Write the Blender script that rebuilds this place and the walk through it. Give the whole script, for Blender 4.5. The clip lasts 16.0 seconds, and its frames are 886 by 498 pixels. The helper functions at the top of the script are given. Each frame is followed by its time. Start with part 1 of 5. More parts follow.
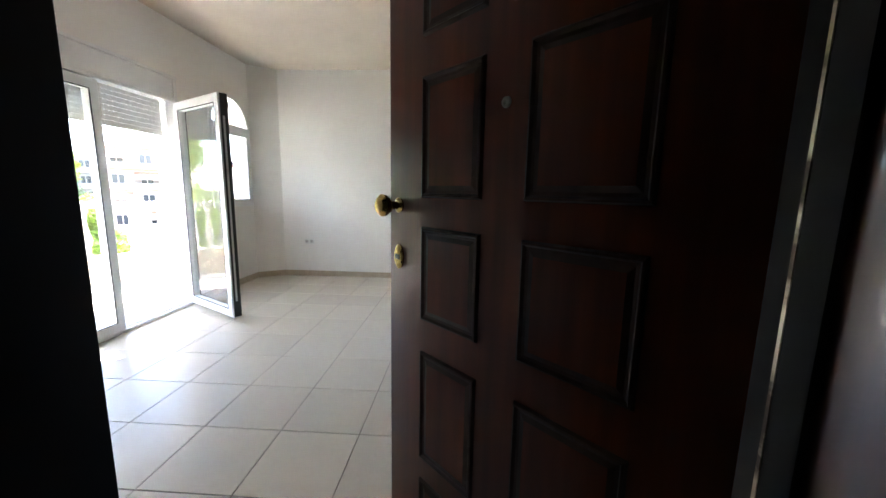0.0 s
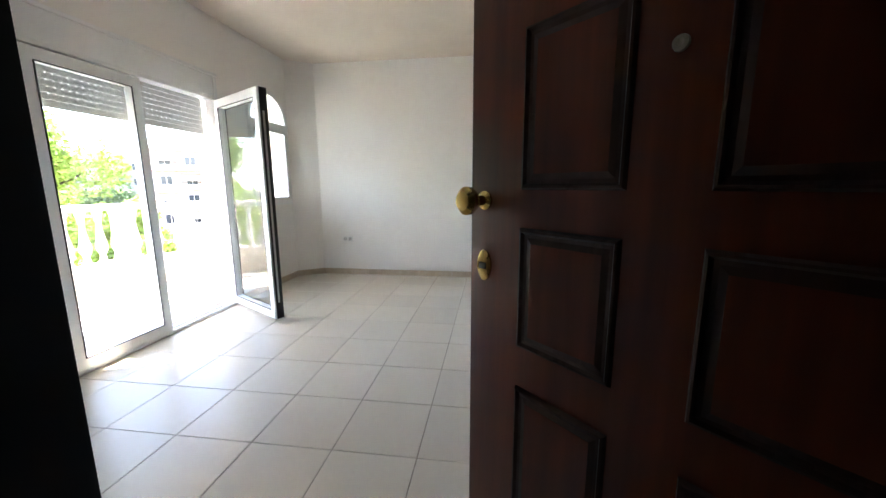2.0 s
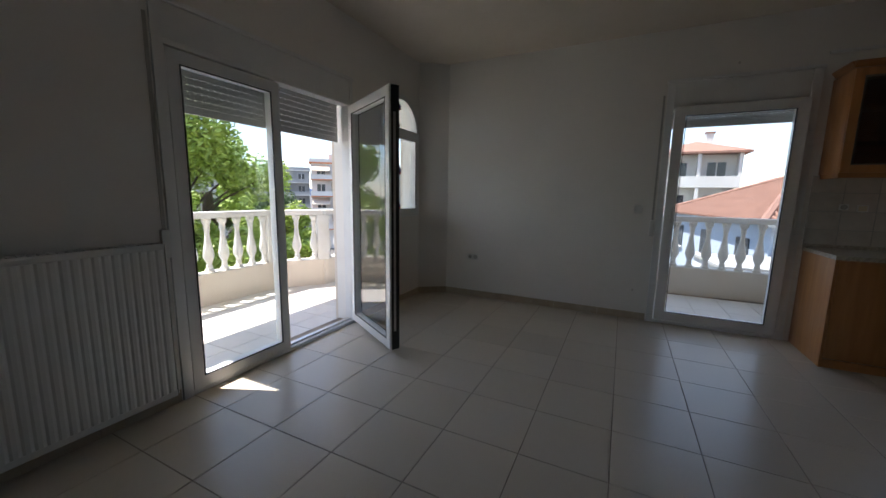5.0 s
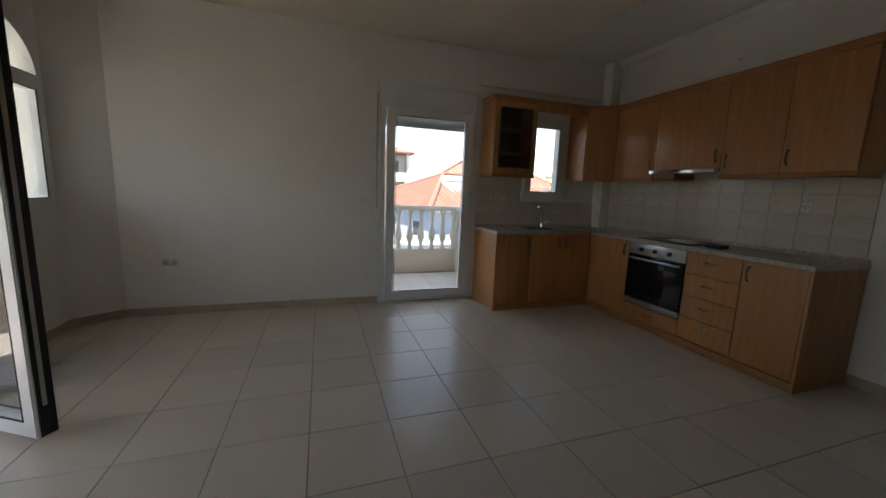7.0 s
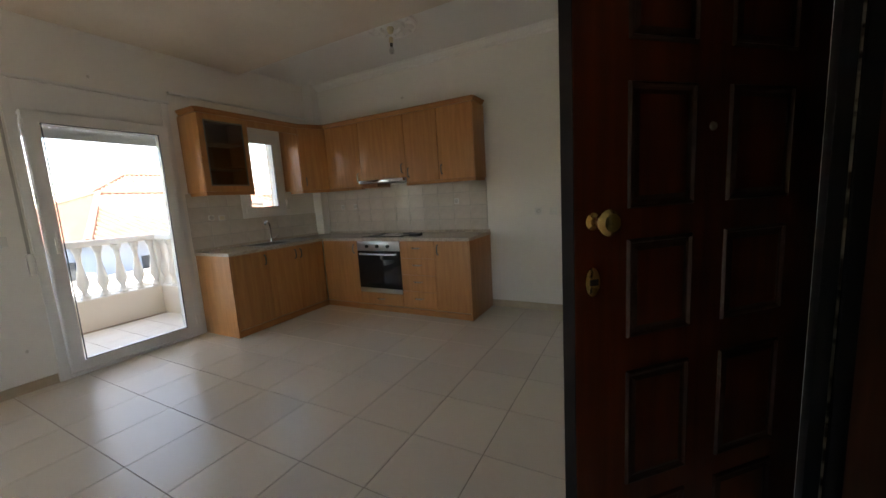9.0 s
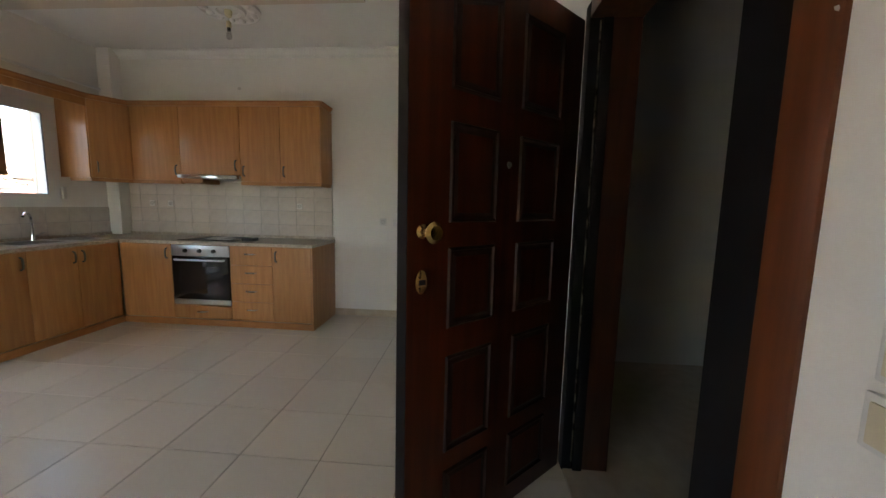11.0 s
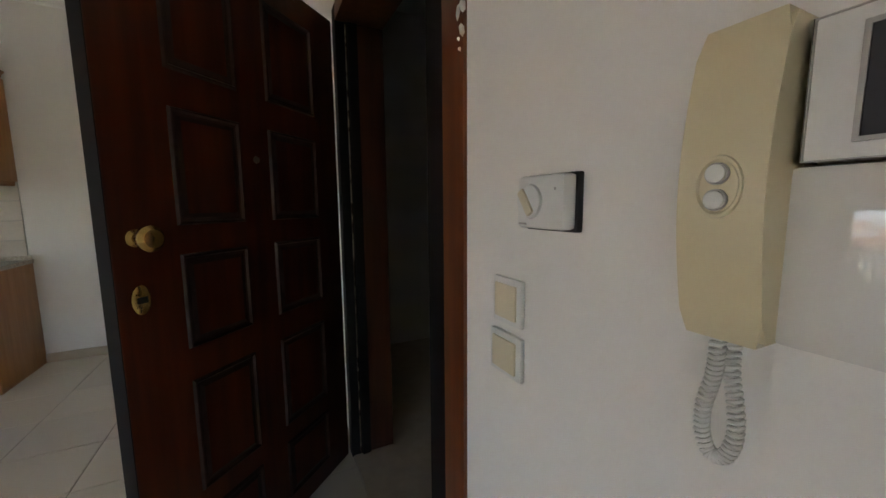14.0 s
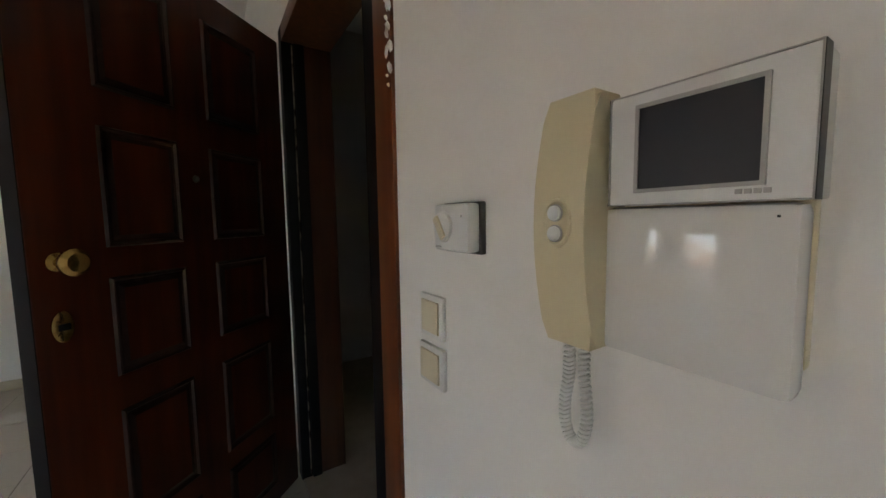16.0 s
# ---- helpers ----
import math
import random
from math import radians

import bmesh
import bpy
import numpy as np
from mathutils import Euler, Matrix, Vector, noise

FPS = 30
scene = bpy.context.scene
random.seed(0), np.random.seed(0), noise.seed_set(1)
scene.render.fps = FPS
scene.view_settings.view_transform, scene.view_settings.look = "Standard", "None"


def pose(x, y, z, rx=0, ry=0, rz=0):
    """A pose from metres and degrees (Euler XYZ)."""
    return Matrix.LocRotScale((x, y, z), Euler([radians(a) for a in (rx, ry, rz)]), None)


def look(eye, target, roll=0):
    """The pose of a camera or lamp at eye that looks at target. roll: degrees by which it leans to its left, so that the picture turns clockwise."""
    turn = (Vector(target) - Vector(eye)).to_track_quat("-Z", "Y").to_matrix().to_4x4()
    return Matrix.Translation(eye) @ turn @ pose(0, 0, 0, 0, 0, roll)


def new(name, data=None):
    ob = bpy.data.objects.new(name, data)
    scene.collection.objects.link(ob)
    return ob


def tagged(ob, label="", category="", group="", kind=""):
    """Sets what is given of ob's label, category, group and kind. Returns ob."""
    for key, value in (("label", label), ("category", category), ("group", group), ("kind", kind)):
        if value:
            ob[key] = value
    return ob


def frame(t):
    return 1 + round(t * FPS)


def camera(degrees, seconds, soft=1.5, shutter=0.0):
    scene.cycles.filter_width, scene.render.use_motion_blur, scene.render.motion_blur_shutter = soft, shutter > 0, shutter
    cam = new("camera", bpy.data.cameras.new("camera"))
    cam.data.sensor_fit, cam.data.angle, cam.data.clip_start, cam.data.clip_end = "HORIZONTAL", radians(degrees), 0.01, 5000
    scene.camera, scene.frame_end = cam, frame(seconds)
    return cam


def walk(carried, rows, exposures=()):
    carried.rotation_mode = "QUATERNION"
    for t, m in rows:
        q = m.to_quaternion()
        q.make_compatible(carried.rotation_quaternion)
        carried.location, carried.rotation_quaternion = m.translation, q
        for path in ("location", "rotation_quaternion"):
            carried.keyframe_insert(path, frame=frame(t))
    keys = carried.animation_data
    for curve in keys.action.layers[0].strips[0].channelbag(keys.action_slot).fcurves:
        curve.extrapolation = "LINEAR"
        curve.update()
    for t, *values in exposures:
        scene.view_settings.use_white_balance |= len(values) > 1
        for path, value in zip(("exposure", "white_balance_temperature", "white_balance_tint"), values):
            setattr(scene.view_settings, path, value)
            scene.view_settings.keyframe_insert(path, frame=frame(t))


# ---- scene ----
cam = camera(101.0, 16.0)
PATH = [
    (0, (0.278, 0.278, 1.206), (0.178, 2.252, 0.898), 1.1),
    (0.5, (0.245, 0.303, 1.21), (0.132, 2.283, 0.95), 1.7),
    (1, (0.189, 0.361, 1.209), (0.051, 2.337, 0.931), 1.3),
    (1.5, (0.133, 0.422, 1.208), (-0.034, 2.393, 0.912), 0.7),
    (2, (0.106, 0.495, 1.198), (-0.156, 2.448, 0.859), -0.2),
    (2.5, (0.116, 0.614, 1.201), (-0.51, 2.491, 0.907), 1.1),
    (3, (0.133, 0.698, 1.224), (-0.775, 2.447, 0.885), 1.5),
    (5.5, (-0.331, 1.241, 1.23), (-1.16, 3.041, 0.962), 0.2),
    (6, (-0.385, 1.341, 1.233), (-0.82, 3.271, 0.941), 1.9),
    (6.5, (-0.469, 1.369, 1.227), (-0.226, 3.338, 0.975), 0.5),
    (7, (-0.538, 1.357, 1.206), (0.094, 3.23, 0.905), 2.1),
    (7.5, (-0.61, 1.322, 1.206), (0.337, 3.066, 0.961), 2.3),
    (8, (-0.715, 1.27, 1.241), (0.495, 2.833, 0.944), -0.3),
    (8.5, (-0.791, 1.255, 1.223), (0.799, 2.445, 0.987), -1.4),
    (9, (-0.89, 1.262, 1.247), (0.851, 2.207, 0.969), -3.5),
    (9.5, (-0.905, 1.243, 1.244), (0.941, 1.964, 0.976), -1.7),
    (12, (-1.042, 1.195, 1.242), (0.937, 1.03, 1.005), 0.3),
    (12.5, (-1.043, 1.167, 1.241), (0.916, 0.84, 1.006), -0.6),
    (13, (-1.039, 1.135, 1.241), (0.885, 0.654, 0.986), -1.1),
    (13.5, (-1.034, 1.101, 1.244), (0.845, 0.457, 1.009), -0.7),
    (14, (-1.041, 1.079, 1.24), (0.742, 0.206, 0.999), -0.5),
    (14.5, (-1.054, 1.059, 1.248), (0.626, -0.006, 1.043), -0.2),
    (15, (-1.065, 1.031, 1.254), (0.502, -0.194, 1.041), -0.2),
    (15.5, (-1.074, 1.024, 1.257), (0.497, -0.198, 1.064), -0.8),
    (16, (-1.11, 1.053, 1.256), (0.575, -0.01, 1.085), -0.8),
]
EXPOSURES = [(0.0, 4.45, 6450, 14), (2.0, 4.4, 6450, 14), (3.2, 4.4, 6500, 15), (5.3, 1.5, 6400, 15), (6.0, 1.35, 6350, 14), (6.5, 1.6, 6600, 14), (7.0, 2.3, 7100, 15), (7.5, 2.75, 7350, 16), (8.5, 3.2, 7600, 17), (9.7, 3.55, 7700, 18), (12.0, 4.0, 7050, 17), (13.0, 3.9, 7100, 17), (16.0, 3.7, 7200, 17)]
walk(cam, [(t, look(eye, target, roll)) for t, eye, target, roll in PATH], EXPOSURES)

# ---- world and sun ----
SUN_WAY = Vector((0.43, 0.19, -1.0)).normalized()
world = bpy.data.worlds.new("sky")
scene.world = world
world.use_nodes = True
wn = world.node_tree.nodes
sky = wn.new("ShaderNodeTexSky")
sky.sky_type = "NISHITA"
sky.sun_disc = False
sky.dust_density, sky.ozone_density = 0.1, 2.0
sky.sun_elevation = math.asin(-SUN_WAY.z)
sky.sun_rotation = math.atan2(-SUN_WAY.x, -SUN_WAY.y)
# thin white cloud over the blue
cloud = wn.new("ShaderNodeTexNoise")
cloud.inputs["Scale"].default_value = 2.2
cloud.inputs["Detail"].default_value = 6.0
cmap = wn.new("ShaderNodeMapping")
cmap.inputs["Scale"].default_value = (1.0, 1.0, 3.0)
ccoord = wn.new("ShaderNodeTexCoord")
cramp = wn.new("ShaderNodeValToRGB")
cramp.color_ramp.elements[0].position, cramp.color_ramp.elements[1].position = 0.46, 0.72
cmix = wn.new("ShaderNodeMixRGB")
cmix.inputs["Color2"].default_value = (4.9, 5.1, 5.5, 1)
wl = world.node_tree.links
wl.new(ccoord.outputs["Generated"], cmap.inputs["Vector"])
wl.new(cmap.outputs["Vector"], cloud.inputs["Vector"])
wl.new(cloud.outputs["Fac"], cramp.inputs["Fac"])
wl.new(cramp.outputs["Color"], cmix.inputs["Fac"])
wl.new(sky.outputs["Color"], cmix.inputs["Color1"])
wl.new(cmix.outputs["Color"], wn["Background"].inputs["Color"])
wn["Background"].inputs["Strength"].default_value = 0.11
sun = new("sun", bpy.data.lights.new("sun", "SUN"))
sun.data.energy, sun.data.angle, sun.data.color = 3.8, radians(0.53), (1.0, 0.96, 0.91)
sun.matrix_world = look((0, 0, 20), Vector((0, 0, 20)) + SUN_WAY)


# ---- materials ----
def material(name, color, rough=0.5, metal=0.0, second=None, scale=6.0, bump=0.0, bump_scale=60.0, stretch=(1, 1, 1), vary=0.0, detail=6.0, coat=0.0, lo=0.35, hi=0.65, spec=0.5, rough_var=0.0):
    m = bpy.data.materials.new(name)
    m.use_nodes = True
    n, l = m.node_tree.nodes, m.node_tree.links
    p = n["Principled BSDF"]
    p.inputs["Roughness"].default_value, p.inputs["Metallic"].default_value = rough, metal
    p.inputs["Coat Weight"].default_value = coat
    p.inputs["Specular IOR Level"].default_value = spec
    co = n.new("ShaderNodeTexCoord")
    mp = n.new("ShaderNodeMapping")
    mp.inputs["Scale"].default_value = stretch
    l.new(co.outputs["Object"], mp.inputs["Vector"])
    second = second or tuple(c * 0.88 for c in color)
    t = n.new("ShaderNodeTexNoise")
    t.inputs["Scale"].default_value, t.inputs["Detail"].default_value = scale, detail
    l.new(mp.outputs["Vector"], t.inputs["Vector"])
    r = n.new("ShaderNodeValToRGB")
    r.color_ramp.elements[0].position, r.color_ramp.elements[1].position = lo, hi
    r.color_ramp.elements[0].color, r.color_ramp.elements[1].color = (*color, 1), (*second, 1)
    l.new(t.outputs["Fac"], r.inputs["Fac"])
    out = r.outputs["Color"]
    if vary:
        oi = n.new("ShaderNodeObjectInfo")
        mr = n.new("ShaderNodeMapRange")
        mr.inputs["To Min"].default_value, mr.inputs["To Max"].default_value = 1 - vary, 1 + vary
        l.new(oi.outputs["Random"], mr.inputs["Value"])
        hs = n.new("ShaderNodeHueSaturation")
        l.new(mr.outputs["Result"], hs.inputs["Value"])
        l.new(out, hs.inputs["Color"])
        out = hs.outputs["Color"]
    l.new(out, p.inputs["Base Color"])
    if rough_var:
        t3 = n.new("ShaderNodeTexNoise")
        t3.inputs["Scale"].default_value = scale * 1.7
        l.new(mp.outputs["Vector"], t3.inputs["Vector"])
        mr3 = n.new("ShaderNodeMapRange")
        mr3.inputs["From Min"].default_value, mr3.inputs["From Max"].default_value = 0.3, 0.7
        mr3.inputs["To Min"].default_value, mr3.inputs["To Max"].default_value = rough - rough_var, rough + rough_var
        l.new(t3.outputs["Fac"], mr3.inputs["Value"])
        l.new(mr3.outputs["Result"], p.inputs["Roughness"])
    if bump:
        t2 = n.new("ShaderNodeTexNoise")
        t2.inputs["Scale"].default_value = bump_scale
        l.new(mp.outputs["Vector"], t2.inputs["Vector"])
        b = n.new("ShaderNodeBump")
        b.inputs["Strength"].default_value, b.inputs["Distance"].default_value = bump, 0.004
        l.new(t2.outputs["Fac"], b.inputs["Height"])
        l.new(b.outputs["Normal"], p.inputs["Normal"])
    return m


def glass_material(name, tint=(1, 1, 1), dim=1.0):
    m = bpy.data.materials.new(name)
    m.use_nodes = True
    n, l = m.node_tree.nodes, m.node_tree.links
    n.remove(n["Principled BSDF"])
    tr, gl, fr, mx = n.new("ShaderNodeBsdfTransparent"), n.new("ShaderNodeBsdfGlossy"), n.new("ShaderNodeLayerWeight"), n.new("ShaderNodeMixShader")
    pw, ad = n.new("ShaderNodeMath"), n.new("ShaderNodeMath")
    pw.operation, ad.operation = "POWER", "MULTIPLY_ADD"
    pw.inputs[1].default_value, ad.inputs[1].default_value, ad.inputs[2].default_value = 5.0, 0.9, 0.05
    tr.inputs["Color"].default_value = (tint[0] * dim, tint[1] * dim, tint[2] * dim, 1)
    gl.inputs["Roughness"].default_value = 0.0
    l.new(fr.outputs["Facing"], pw.inputs[0])
    l.new(pw.outputs[0], ad.inputs[0])
    l.new(ad.outputs[0], mx.inputs["Fac"])
    l.new(tr.outputs["BSDF"], mx.inputs[1])
    l.new(gl.outputs["BSDF"], mx.inputs[2])
    l.new(mx.outputs["Shader"], n["Material Output"].inputs["Surface"])
    return m


M_WALL = material("wall_paint", (0.83, 0.80, 0.75), 0.75, second=(0.80, 0.77, 0.72), scale=1.3, bump=0.05, bump_scale=90)
M_CEIL = material("ceiling_paint", (0.86, 0.85, 0.82), 0.8, second=(0.83, 0.82, 0.79), scale=1.1, bump=0.08, bump_scale=70)
M_TILE = material("floor_tile", (0.70, 0.625, 0.51), 0.27, second=(0.675, 0.60, 0.485), scale=3.0, vary=0.04, lo=0.1, hi=0.9)
M_GROUT = material("grout", (0.36, 0.29, 0.22), 0.9, second=(0.17, 0.13, 0.10), scale=2.2, lo=0.4, hi=0.6)
M_SKIRT = material("skirting_tile", (0.52, 0.43, 0.31), 0.35, second=(0.46, 0.37, 0.26), scale=12)
M_PVC = material("white_plastic_frame", (0.80, 0.80, 0.79), 0.35, second=(0.75, 0.75, 0.73), scale=3)
M_RUBBER = material("black_rubber", (0.012, 0.012, 0.012), 0.6)
M_SHUT = material("shutter_slats", (0.62, 0.60, 0.56), 0.5, second=(0.57, 0.55, 0.51), scale=5)
M_BEECH = material("beech_veneer", (0.53, 0.245, 0.088), 0.36, second=(0.42, 0.178, 0.058), scale=5.0, stretch=(6, 6, 0.5), vary=0.06, detail=8, lo=0.3, hi=0.7, rough_var=0.06)
M_BEECH2 = material("beech_edge", (0.44, 0.19, 0.062), 0.4, second=(0.36, 0.145, 0.045), scale=6, stretch=(1, 1, 4))
M_COUNTER = material("worktop_laminate", (0.55, 0.47, 0.37), 0.35, second=(0.40, 0.33, 0.26), scale=45, lo=0.4, hi=0.6)
M_BSTILE = material("wall_tile_glazed", (0.66, 0.60, 0.53), 0.2, second=(0.56, 0.50, 0.435), scale=7, stretch=(1, 1, 5), vary=0.04)
M_STEEL = material("brushed_steel", (0.62, 0.62, 0.62), 0.3, 1.0, second=(0.52, 0.52, 0.52), scale=30, stretch=(1, 1, 12))
M_CHROME = material("chrome", (0.75, 0.75, 0.76), 0.12, 1.0)
M_NICKEL = material("satin_nickel", (0.20, 0.18, 0.155), 0.40, 1.0)
M_BLACKGLASS = material("black_glass", (0.008, 0.008, 0.009), 0.06)
M_DARK = material("dark_plastic", (0.018, 0.017, 0.016), 0.35)
M_BRASS = material("polished_brass", (0.66, 0.46, 0.18), 0.22, 1.0, second=(0.52, 0.34, 0.12), scale=14)
M_MAHOG = material("mahogany_outer", (0.092, 0.018, 0.0048), 0.36, second=(0.058, 0.0105, 0.003), scale=3, stretch=(8, 8, 0.6), spec=0.22, detail=8, bump=0.05, bump_scale=25)
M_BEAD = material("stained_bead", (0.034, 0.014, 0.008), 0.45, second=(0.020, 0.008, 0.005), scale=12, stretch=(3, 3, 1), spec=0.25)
M_MAHOG2 = material("mahogany_inner", (0.115, 0.036, 0.013), 0.36, second=(0.075, 0.021, 0.008), scale=3, stretch=(8, 8, 0.6), coat=0.15, detail=8)
M_FRAME = material("door_frame_wood", (0.17, 0.048, 0.014), 0.4, second=(0.11, 0.03, 0.009), scale=4, stretch=(8, 8, 0.6))
M_FRAME2 = material("dark_casing_wood", (0.075, 0.024, 0.012), 0.3, second=(0.045, 0.014, 0.007), scale=4, stretch=(8, 8, 0.6), coat=0.3)
M_STRIP = material("worn_strip", (0.42, 0.36, 0.27), 0.4, 0.9, second=(0.05, 0.035, 0.025), scale=9, stretch=(1, 1, 2.5), lo=0.45, hi=0.6)
M_BLACKSTEEL = material("black_steel", (0.008, 0.007, 0.007), 0.7, spec=0.2)
M_RAD = material("radiator_enamel", (0.80, 0.79, 0.75), 0.32, second=(0.77, 0.76, 0.72), scale=3)
M_WHITE = material("white_plastic", (0.78, 0.77, 0.73), 0.3)
M_GLOSSW = material("glossy_white_plastic", (0.72, 0.70, 0.66), 0.03, second=(0.70, 0.68, 0.63), scale=3)
M_CREAM = material("aged_cream_plastic", (0.70, 0.61, 0.40), 0.3, second=(0.66, 0.57, 0.37), scale=5)
M_CREAM2 = material("cream_rocker", (0.74, 0.66, 0.48), 0.3)
M_SCREEN = material("grey_screen", (0.03, 0.03, 0.033), 0.42, spec=0.35)
M_GREY = material("grey_plastic", (0.45, 0.43, 0.39), 0.4)
M_PLASTER = material("bare_plaster", (0.80, 0.79, 0.77), 0.9, second=(0.6, 0.58, 0.55), scale=30, bump=0.8, bump_scale=60)
M_STUCCO = material("cream_facade", (0.74, 0.66, 0.56), 0.85, second=(0.69, 0.61, 0.51), scale=2, bump=0.2, bump_scale=120)
M_BALUS = material("white_cast_stone", (0.78, 0.76, 0.72), 0.7, second=(0.70, 0.67, 0.62), scale=5, bump=0.15, bump_scale=80)
M_BALTILE = material("balcony_tile", (0.76, 0.73, 0.68), 0.5, second=(0.71, 0.68, 0.63), scale=6, vary=0.04)
M_PURPLE = material("purple_glass_paint", (0.06, 0.03, 0.16), 0.2)
M_REDP = material("red_glass_paint", (0.30, 0.05, 0.05), 0.2)
M_GLASS = glass_material("window_glass", (0.96, 0.98, 0.97))
M_SMOKE = glass_material("smoked_glass", (0.72, 0.68, 0.62))
M_BULB = glass_material("bulb_glass", (0.85, 0.85, 0.85))


# ---- building helpers ----
def box(bm, lo, hi, bevel=0.0, m=None):
    c = [(a + b) / 2 for a, b in zip(lo, hi)]
    s = [abs(b - a) for a, b in zip(lo, hi)]
    r = bmesh.ops.create_cube(bm, size=1.0)
    bmesh.ops.scale(bm, vec=s, verts=r["verts"])
    bmesh.ops.translate(bm, vec=c, verts=r["verts"])
    vs = r["verts"]
    if bevel:
        es = list({e for v in vs for e in v.link_edges})
        rb = bmesh.ops.bevel(bm, geom=es, offset=bevel, segments=2, affect="EDGES", profile=0.6)
        vs = list({v for f in rb["faces"] for v in f.verts})
    if m is not None:
        bmesh.ops.transform(bm, matrix=m, verts=vs)
    return vs


def cyl(bm, a, b, r, r2=None, seg=16, caps=True):
    a, b = Vector(a), Vector(b)
    d = b - a
    q = d.to_track_quat("Z", "Y").to_matrix().to_4x4()
    bmesh.ops.create_cone(bm, cap_ends=caps, segments=seg, radius1=r, radius2=r if r2 is None else r2, depth=d.length, matrix=Matrix.Translation((a + b) / 2) @ q)


def lathe(bm, profile, seg=16, m=None):
    """Turns (radius, height) pairs round z."""
    rings = []
    for r, z in profile:
        rings.append([bm.verts.new((m @ Vector((r * math.cos(2 * math.pi * k / seg), r * math.sin(2 * math.pi * k / seg), z))) if m is not None else (r * math.cos(2 * math.pi * k / seg), r * math.sin(2 * math.pi * k / seg), z)) for k in range(seg)])
    for p, q in zip(rings, rings[1:]):
        for k in range(seg):
            bm.faces.new((p[k], p[(k + 1) % seg], q[(k + 1) % seg], q[k]))
    bm.faces.new(rings[0][::-1])
    bm.faces.new(rings[-1])


def prism(bm, pts, axis, lo, hi):
    """Extrudes a polygon of (u, v) along an axis: x takes (y, z), y takes (x, z), z takes (x, y)."""
    def at(p, w):
        return {"x": (w, p[0], p[1]), "y": (p[0], w, p[1]), "z": (p[0], p[1], w)}[axis]
    a = [bm.verts.new(at(p, lo)) for p in pts]
    b = [bm.verts.new(at(p, hi)) for p in pts]
    bm.faces.new(a)
    bm.faces.new(b[::-1])
    for k in range(len(pts)):
        bm.faces.new((a[k], b[k], b[(k + 1) % len(pts)], a[(k + 1) % len(pts)]))


def tube(bm, pts, r, seg=8):
    """A round tube along points."""
    pts = [Vector(p) for p in pts]
    rings, up = [], None
    for i, p in enumerate(pts):
        d = (pts[min(i + 1, len(pts) - 1)] - pts[max(i - 1, 0)]).normalized()
        if up is None:
            up = d.orthogonal().normalized()
        up = (up - d * up.dot(d)).normalized()
        s = d.cross(up)
        rings.append([bm.verts.new(p + r * (math.cos(2 * math.pi * k / seg) * up + math.sin(2 * math.pi * k / seg) * s)) for k in range(seg)])
    for a, b in zip(rings, rings[1:]):
        for k in range(seg):
            bm.faces.new((a[k], a[(k + 1) % seg], b[(k + 1) % seg], b[k]))
    bm.faces.new(rings[0][::-1])
    bm.faces.new(rings[-1])


def part(name, bm, mat, parent=None, label="", smooth=False):
    bmesh.ops.recalc_face_normals(bm, faces=bm.faces[:])
    me = bpy.data.meshes.new(name)
    bm.to_mesh(me)
    bm.free()
    me.materials.append(mat)
    if smooth:
        for p in me.polygons:
            p.use_smooth = True
        me.set_sharp_from_angle(angle=radians(35))
    ob = new(name, me)
    if parent is not None:
        ob.parent = parent
    if label:
        ob["label"] = label
    return ob


def bpart(name, lo, hi, mat, parent=None, bevel=0.0, label="", m=None):
    bm = bmesh.new()
    box(bm, lo, hi, bevel, m)
    return part(name, bm, mat, parent, label, smooth=bevel > 0)


def thing(name, label, category, group="", kind="", at=None):
    e = new(name)
    if at is not None:
        e.matrix_basis = at
    return tagged(e, label, category, group, kind)


def struct(ob, label, category=""):
    return tagged(ob, label, category or ob.name.split("_")[0], kind="structure")


WX, EX, NY, SY, CZ, TH = -2.50, 2.906, 5.245, 0.745, 2.82, 0.22


def arch_pts(c, r, spring, top, side, seg=20):
    """Outline of the wall over a round arch from side to side."""
    arc = [(c + r * math.cos(math.pi * k / seg), spring + r * math.sin(math.pi * k / seg)) for k in range(seg + 1)]
    return [(c + side, top), (c + side, spring)] + arc + [(c - side, spring), (c - side, top)]


# ---- shell ----
BD = (2.26, 3.83, 2.235)      # balcony door: y from, y to, height
AW = (4.25, 5.02, 0.98, 1.915)  # arched window: y from, y to, sill, spring
KD = (0.045, 1.115, 2.31)
KW = (1.72, 2.31, 1.15, 2.12)
AR = (0.81, 1.80, 1.755)
ED = (-0.46, 0.73, 2.10)

bm = bmesh.new()
x0, x1 = WX - TH, WX
box(bm, (x0, SY - TH, 0), (x1, BD[0], CZ))
box(bm, (x0, BD[0], BD[2]), (x1, BD[1], CZ))
box(bm, (x0, BD[1], 0), (x1, AW[0], CZ))
box(bm, (x0, AW[0], 0), (x1, AW[1], AW[2]))
ac, ar = (AW[0] + AW[1]) / 2, (AW[1] - AW[0]) / 2
prism(bm, arch_pts(ac, ar, AW[3], CZ, ar), "x", x0, x1)
box(bm, (x0, AW[1], 0), (x1, NY + TH, CZ))
struct(part("wall_west", bm, M_WALL), "off-white painted wall with balcony door and arched window", "wall")

